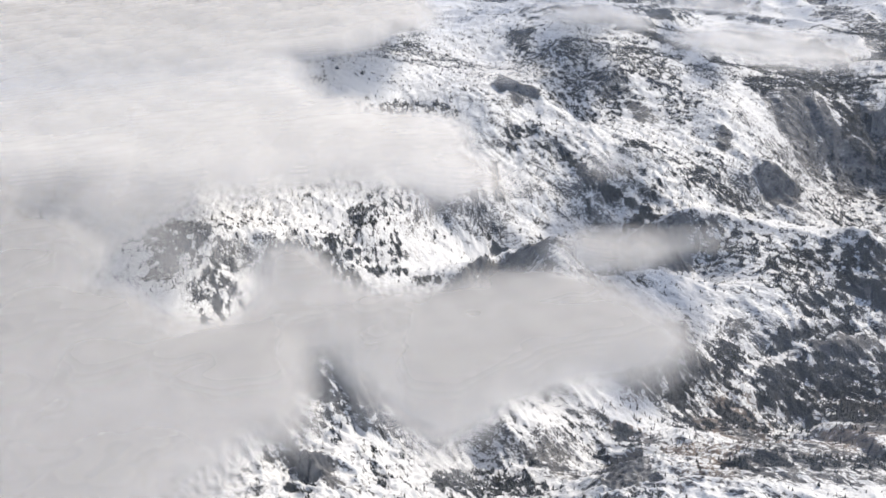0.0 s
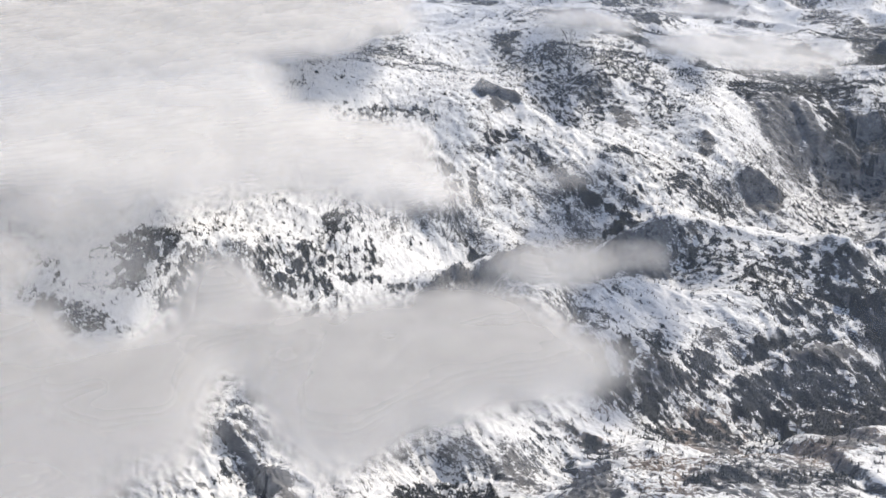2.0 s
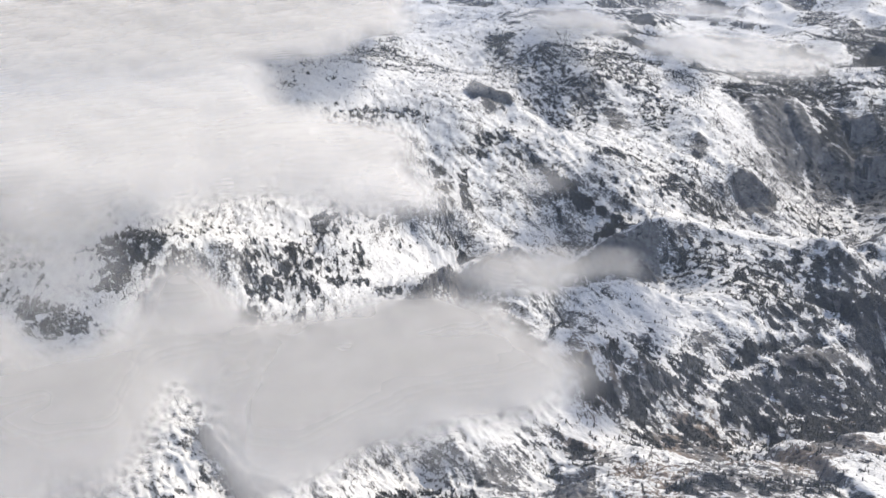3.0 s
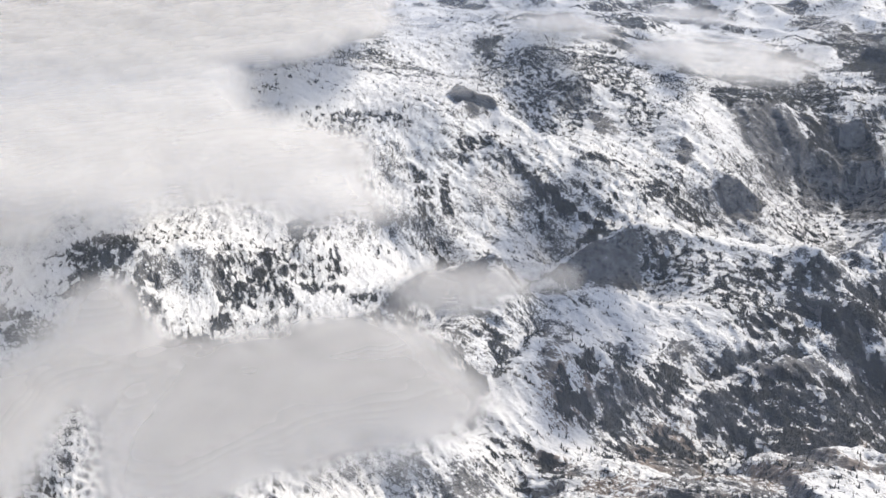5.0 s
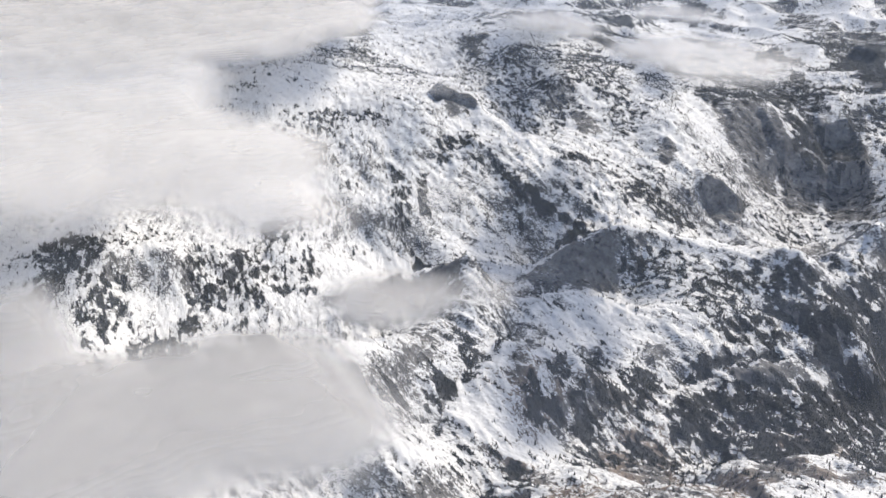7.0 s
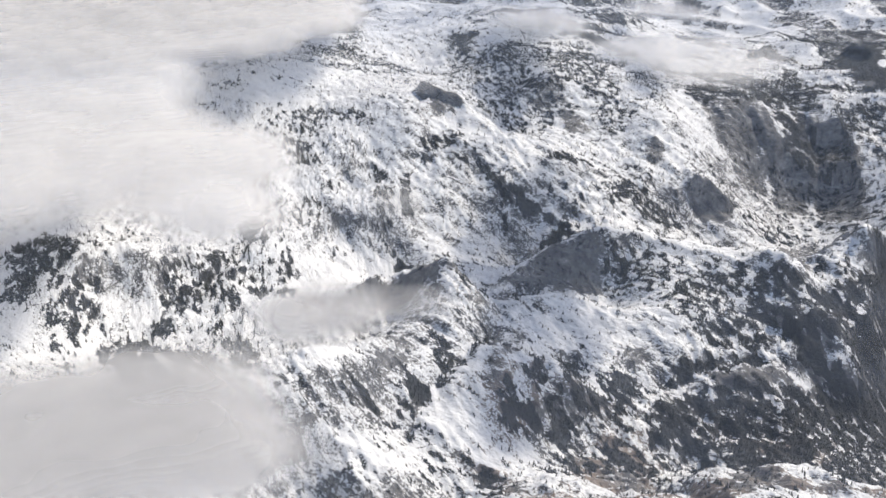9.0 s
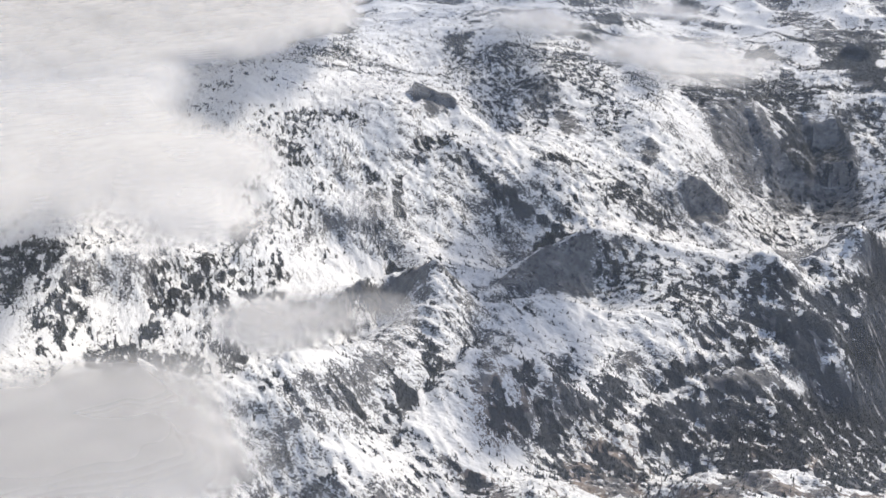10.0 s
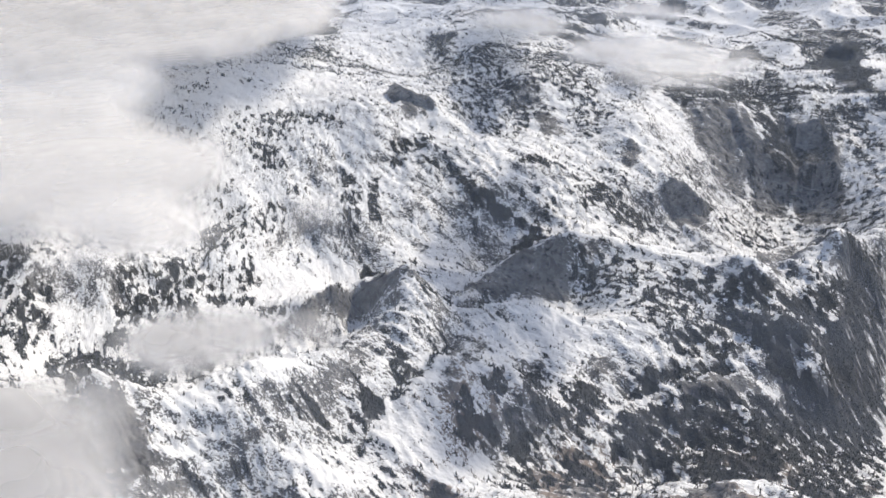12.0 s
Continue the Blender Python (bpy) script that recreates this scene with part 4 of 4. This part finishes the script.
def fir(places):
    """Single firs: a tapered trunk and a crown of drooping, uneven boughs in whorls."""
    first = None
    for x, y, z, tall, spin in places:
        if first is None:
            first = new("fir_tree")
            tagged(first, "tall dark fir tree on a snowy bench", "tree", group="firs on the near bench")
            bm = bmesh.new()
            bmesh.ops.create_cone(bm, cap_ends=True, segments=7, radius1=0.022, radius2=0.004, depth=0.96, matrix=Matrix.Translation((0, 0, 0.45)))
            me = bpy.data.meshes.new("trunk")
            bm.to_mesh(me)
            me.materials.append(BARK)
            new("trunk", me).parent = first
            bm, dice = bmesh.new(), random.Random(8)
            for whorl in range(9):
                low = 0.10 + 0.088 * whorl
                for k in range(6):
                    a = k * 1.047 + whorl * 0.6 + dice.uniform(-0.25, 0.25)
                    r = (0.21 - 0.021 * whorl) * dice.uniform(0.7, 1.25)
                    tip = (r * math.cos(a), r * math.sin(a), low - 0.035)
                    s = 0.33
                    sides = [(0.62 * r * math.cos(a + d), 0.62 * r * math.sin(a + d), low + 0.005) for d in (-s, s)]
                    root = (0, 0, low + 0.075)
                    v = [bm.verts.new(p) for p in (root, sides[0], tip, sides[1])]
                    bm.faces.new(v[:3]), bm.faces.new((v[0], v[2], v[3]))
            bmesh.ops.create_cone(bm, cap_ends=False, segments=5, radius1=0.03, radius2=0.0, depth=0.16, matrix=Matrix.Translation((0, 0, 0.93)))
            me = bpy.data.meshes.new("crown")
            bm.to_mesh(me)
            me.materials.append(NEEDLES)
            new("crown", me).parent = first
            first.matrix_basis = pose(x, y, z, 0, 0, spin) @ Matrix.Scale(tall, 4)
        else:
            other = copy_thing(first, pose(x, y, z, 0, 0, spin))
            other.scale = (tall * 1.0, tall * 1.0, tall)


dice = np.random.default_rng(12)
fx, fy = dice.uniform(250, 680, 900), dice.uniform(890, 1090, 900)
pick = np.nonzero(dice.uniform(0, 1, 900) < 0.12 + 0.5 * smooth(0.0, 0.5, grain2(fx / 60, fy / 40, 44)))[0][:220]
fx, fy = fx[pick], fy[pick]
fir(list(zip(fx.tolist(), fy.tolist(), (height(fx, fy) - 0.3).tolist(), dice.uniform(3.2, 6.2, len(fx)).tolist(), dice.uniform(0, 360, len(fx)).tolist())))

# ---- clouds ----
def cloud(name, label, outlines, low, high, layers, thick, seed, step=13.0, ramp=50.0, rise=0.0, fuzz=0.45, billow=(5, 300), vapour=None):
    """A cloud of thin layers of vapour one above the other, inside the given outlines."""
    every = np.concatenate([np.array(o, float) for o in outlines])
    (x0, y0), (x1, y1) = every.min(0) - 1.2 * ramp, every.max(0) + 1.2 * ramp
    x, y = np.meshgrid(np.arange(x0, x1, step), np.arange(y0, y1, step))
    wx = (x + 0.7 * ramp * clouded(x / (3.2 * ramp), y / (3.2 * ramp), 4, seed)).ravel()
    wy = (y + 0.7 * ramp * clouded(x / (3.2 * ramp), y / (3.2 * ramp), 4, seed + 9)).ravel()
    body = np.max([inside(wx, wy, np.array(o, float)) for o in outlines], axis=0).reshape(x.shape)
    body = np.clip(body / ramp, -1, 0.9)
    co, quads, dens, start = [], [], [], 0
    for k in range(layers):
        f = (k + 0.5) / layers
        z = low + (high - low) * f
        swell = billow[0] * clouded(x / billow[1], y / billow[1], 1, seed + 31) + rise * np.maximum(0, y - 1900)
        lump = 0.7 * grain3(x / 95, y / 95, np.full_like(x, z / 45), seed) + fuzz * grain3(x / 38, y / 38, np.full_like(x, z / 22), seed + 3)
        d = body + 0.75 * lump - 1.1 * np.abs(f - 0.42) ** 1.6
        d = thick * smooth(-0.45, 1.0, d)
        i = np.arange(x.size).reshape(x.shape)
        q = np.stack([i[:-1, :-1], i[:-1, 1:], i[1:, 1:], i[1:, :-1]], -1).reshape(-1, 4)
        q = q[d.ravel()[q].max(1) > 0.004]
        used, back = np.unique(q, return_inverse=True)
        co.append(np.stack([x.ravel(), y.ravel(), (z + swell).ravel()], -1)[used])
        dens.append(d.ravel()[used])
        quads.append(back.reshape(-1, 4) + start)
        start += len(used)
    me = raw_mesh(bpy.data.meshes.new(name), np.concatenate(co), np.concatenate(quads))
    store(me, "vapour", np.concatenate(dens))
    me.materials.append(vapour or VAPOUR)
    me.polygons.foreach_set("use_smooth", np.ones(len(me.polygons), bool))
    return tagged(new(name, me), label, "cloud", group="clouds below the flight path", kind="stuff")


cloud("cloud", "deep white cloud bank against the high country", [
    [(15, 3700), (30, 2706), (-147, 2300), (-335, 2135), (-197, 1566), (-77, 1267), (-9, 1196), (58, 1036), (64, 900), (42, 825), (15, 785), (-30, 782), (-90, 835), (-158, 900),
     (-230, 880), (-330, 860), (-524, 929), (-1100, 600), (-2600, 1200), (-3200, 3200), (-1600, 4300), (-300, 4000)]],
    686, 736, 9, 0.32, 5, 24.0, ramp=85, rise=0.09, fuzz=0.3, billow=(8, 420))
cloud("cloud", "low grey-white cloud bank over the near slopes", [
    [(-558, 992), (-473, 903), (-375, 777), (-293, 667), (-237, 575), (-207, 548), (-164, 544), (-165, 628), (-136, 688), (-88, 621), (-46, 548), (-13, 553),
     (30, 562), (72, 568), (104, 556), (136, 510), (158, 478), (165, 450), (138, 420), (100, 395), (48, 375), (5, 335), (-22, 360), (-36, 400), (-46, 440), (-60, 465),
     (-80, 488), (-82, 447), (-76, 392), (-92, 366), (-115, 360), (-111, 319), (-180, 200), (-500, 300), (-900, 700)]],
    690, 722, 10, 0.32, 17, 8.0, ramp=34, fuzz=0.35, billow=(4, 260), vapour=THIN_SHADED_VAPOUR)
cloud("cloud", "thin drifting tongue of grey cloud", [
    [(86, 630), (118, 660), (160, 668), (205, 652), (245, 645), (236, 622), (198, 612), (165, 592), (128, 582), (102, 604)]],
    693, 717, 8, 0.30, 29, 7.0, ramp=20, vapour=THIN_SHADED_VAPOUR)
cloud("cloud", "small torn cloud over the far plateau", [
    [(640, 2260), (786, 2420), (930, 2380), (960, 2050), (930, 1830), (865, 1580), (760, 1500), (690, 1570), (650, 1815)]],
    692, 734, 8, 0.21, 41, 12.0, ramp=65, fuzz=0.45)
cloud("cloud", "thin far cloud along the high country", [
    [(440, 3900), (720, 3900), (790, 3300), (720, 2650), (600, 2420), (520, 2950)], [(1040, 3700), (1240, 3500), (1260, 3000), (1100, 2850), (1000, 3200)]],
    700, 744, 8, 0.24, 53, 16.0, ramp=80, fuzz=0.4)
cloud("cloud", "small faint wisp of cloud", [[(150, 885), (190, 905), (222, 872), (205, 825), (162, 832)]], 700, 728, 6, 0.14, 83, 7.0, ramp=24, vapour=THIN_SHADED_VAPOUR)
cloud("cloud", "faint wisps of cloud above the domes", [[(20, 1700), (120, 1760), (260, 1720), (230, 1580), (90, 1560)]], 702, 736, 6, 0.12, 97, 12.0, ramp=70)
cloud("cloud", "thin grey veil of cloud between the two banks", [
    [(-560, 1020), (-464, 1060), (-300, 930), (-232, 800), (-205, 690), (-190, 590), (-245, 610), (-310, 700)]],
    676, 712, 6, 0.20, 71, 10.0, ramp=45, vapour=THIN_SHADED_VAPOUR)


# ---- haze ----
def haze():
    """The thin blue haze under the flight level, imitated by one wide tinted sheet, thicker far away."""
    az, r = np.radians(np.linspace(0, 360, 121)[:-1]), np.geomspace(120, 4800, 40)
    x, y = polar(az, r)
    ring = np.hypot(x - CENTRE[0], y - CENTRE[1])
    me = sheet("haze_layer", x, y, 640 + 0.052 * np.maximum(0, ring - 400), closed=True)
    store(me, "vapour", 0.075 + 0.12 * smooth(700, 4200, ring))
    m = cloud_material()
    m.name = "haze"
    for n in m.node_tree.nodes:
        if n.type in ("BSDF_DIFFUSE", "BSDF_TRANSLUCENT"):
            # the air's blue glow is put into the sheet's own colour
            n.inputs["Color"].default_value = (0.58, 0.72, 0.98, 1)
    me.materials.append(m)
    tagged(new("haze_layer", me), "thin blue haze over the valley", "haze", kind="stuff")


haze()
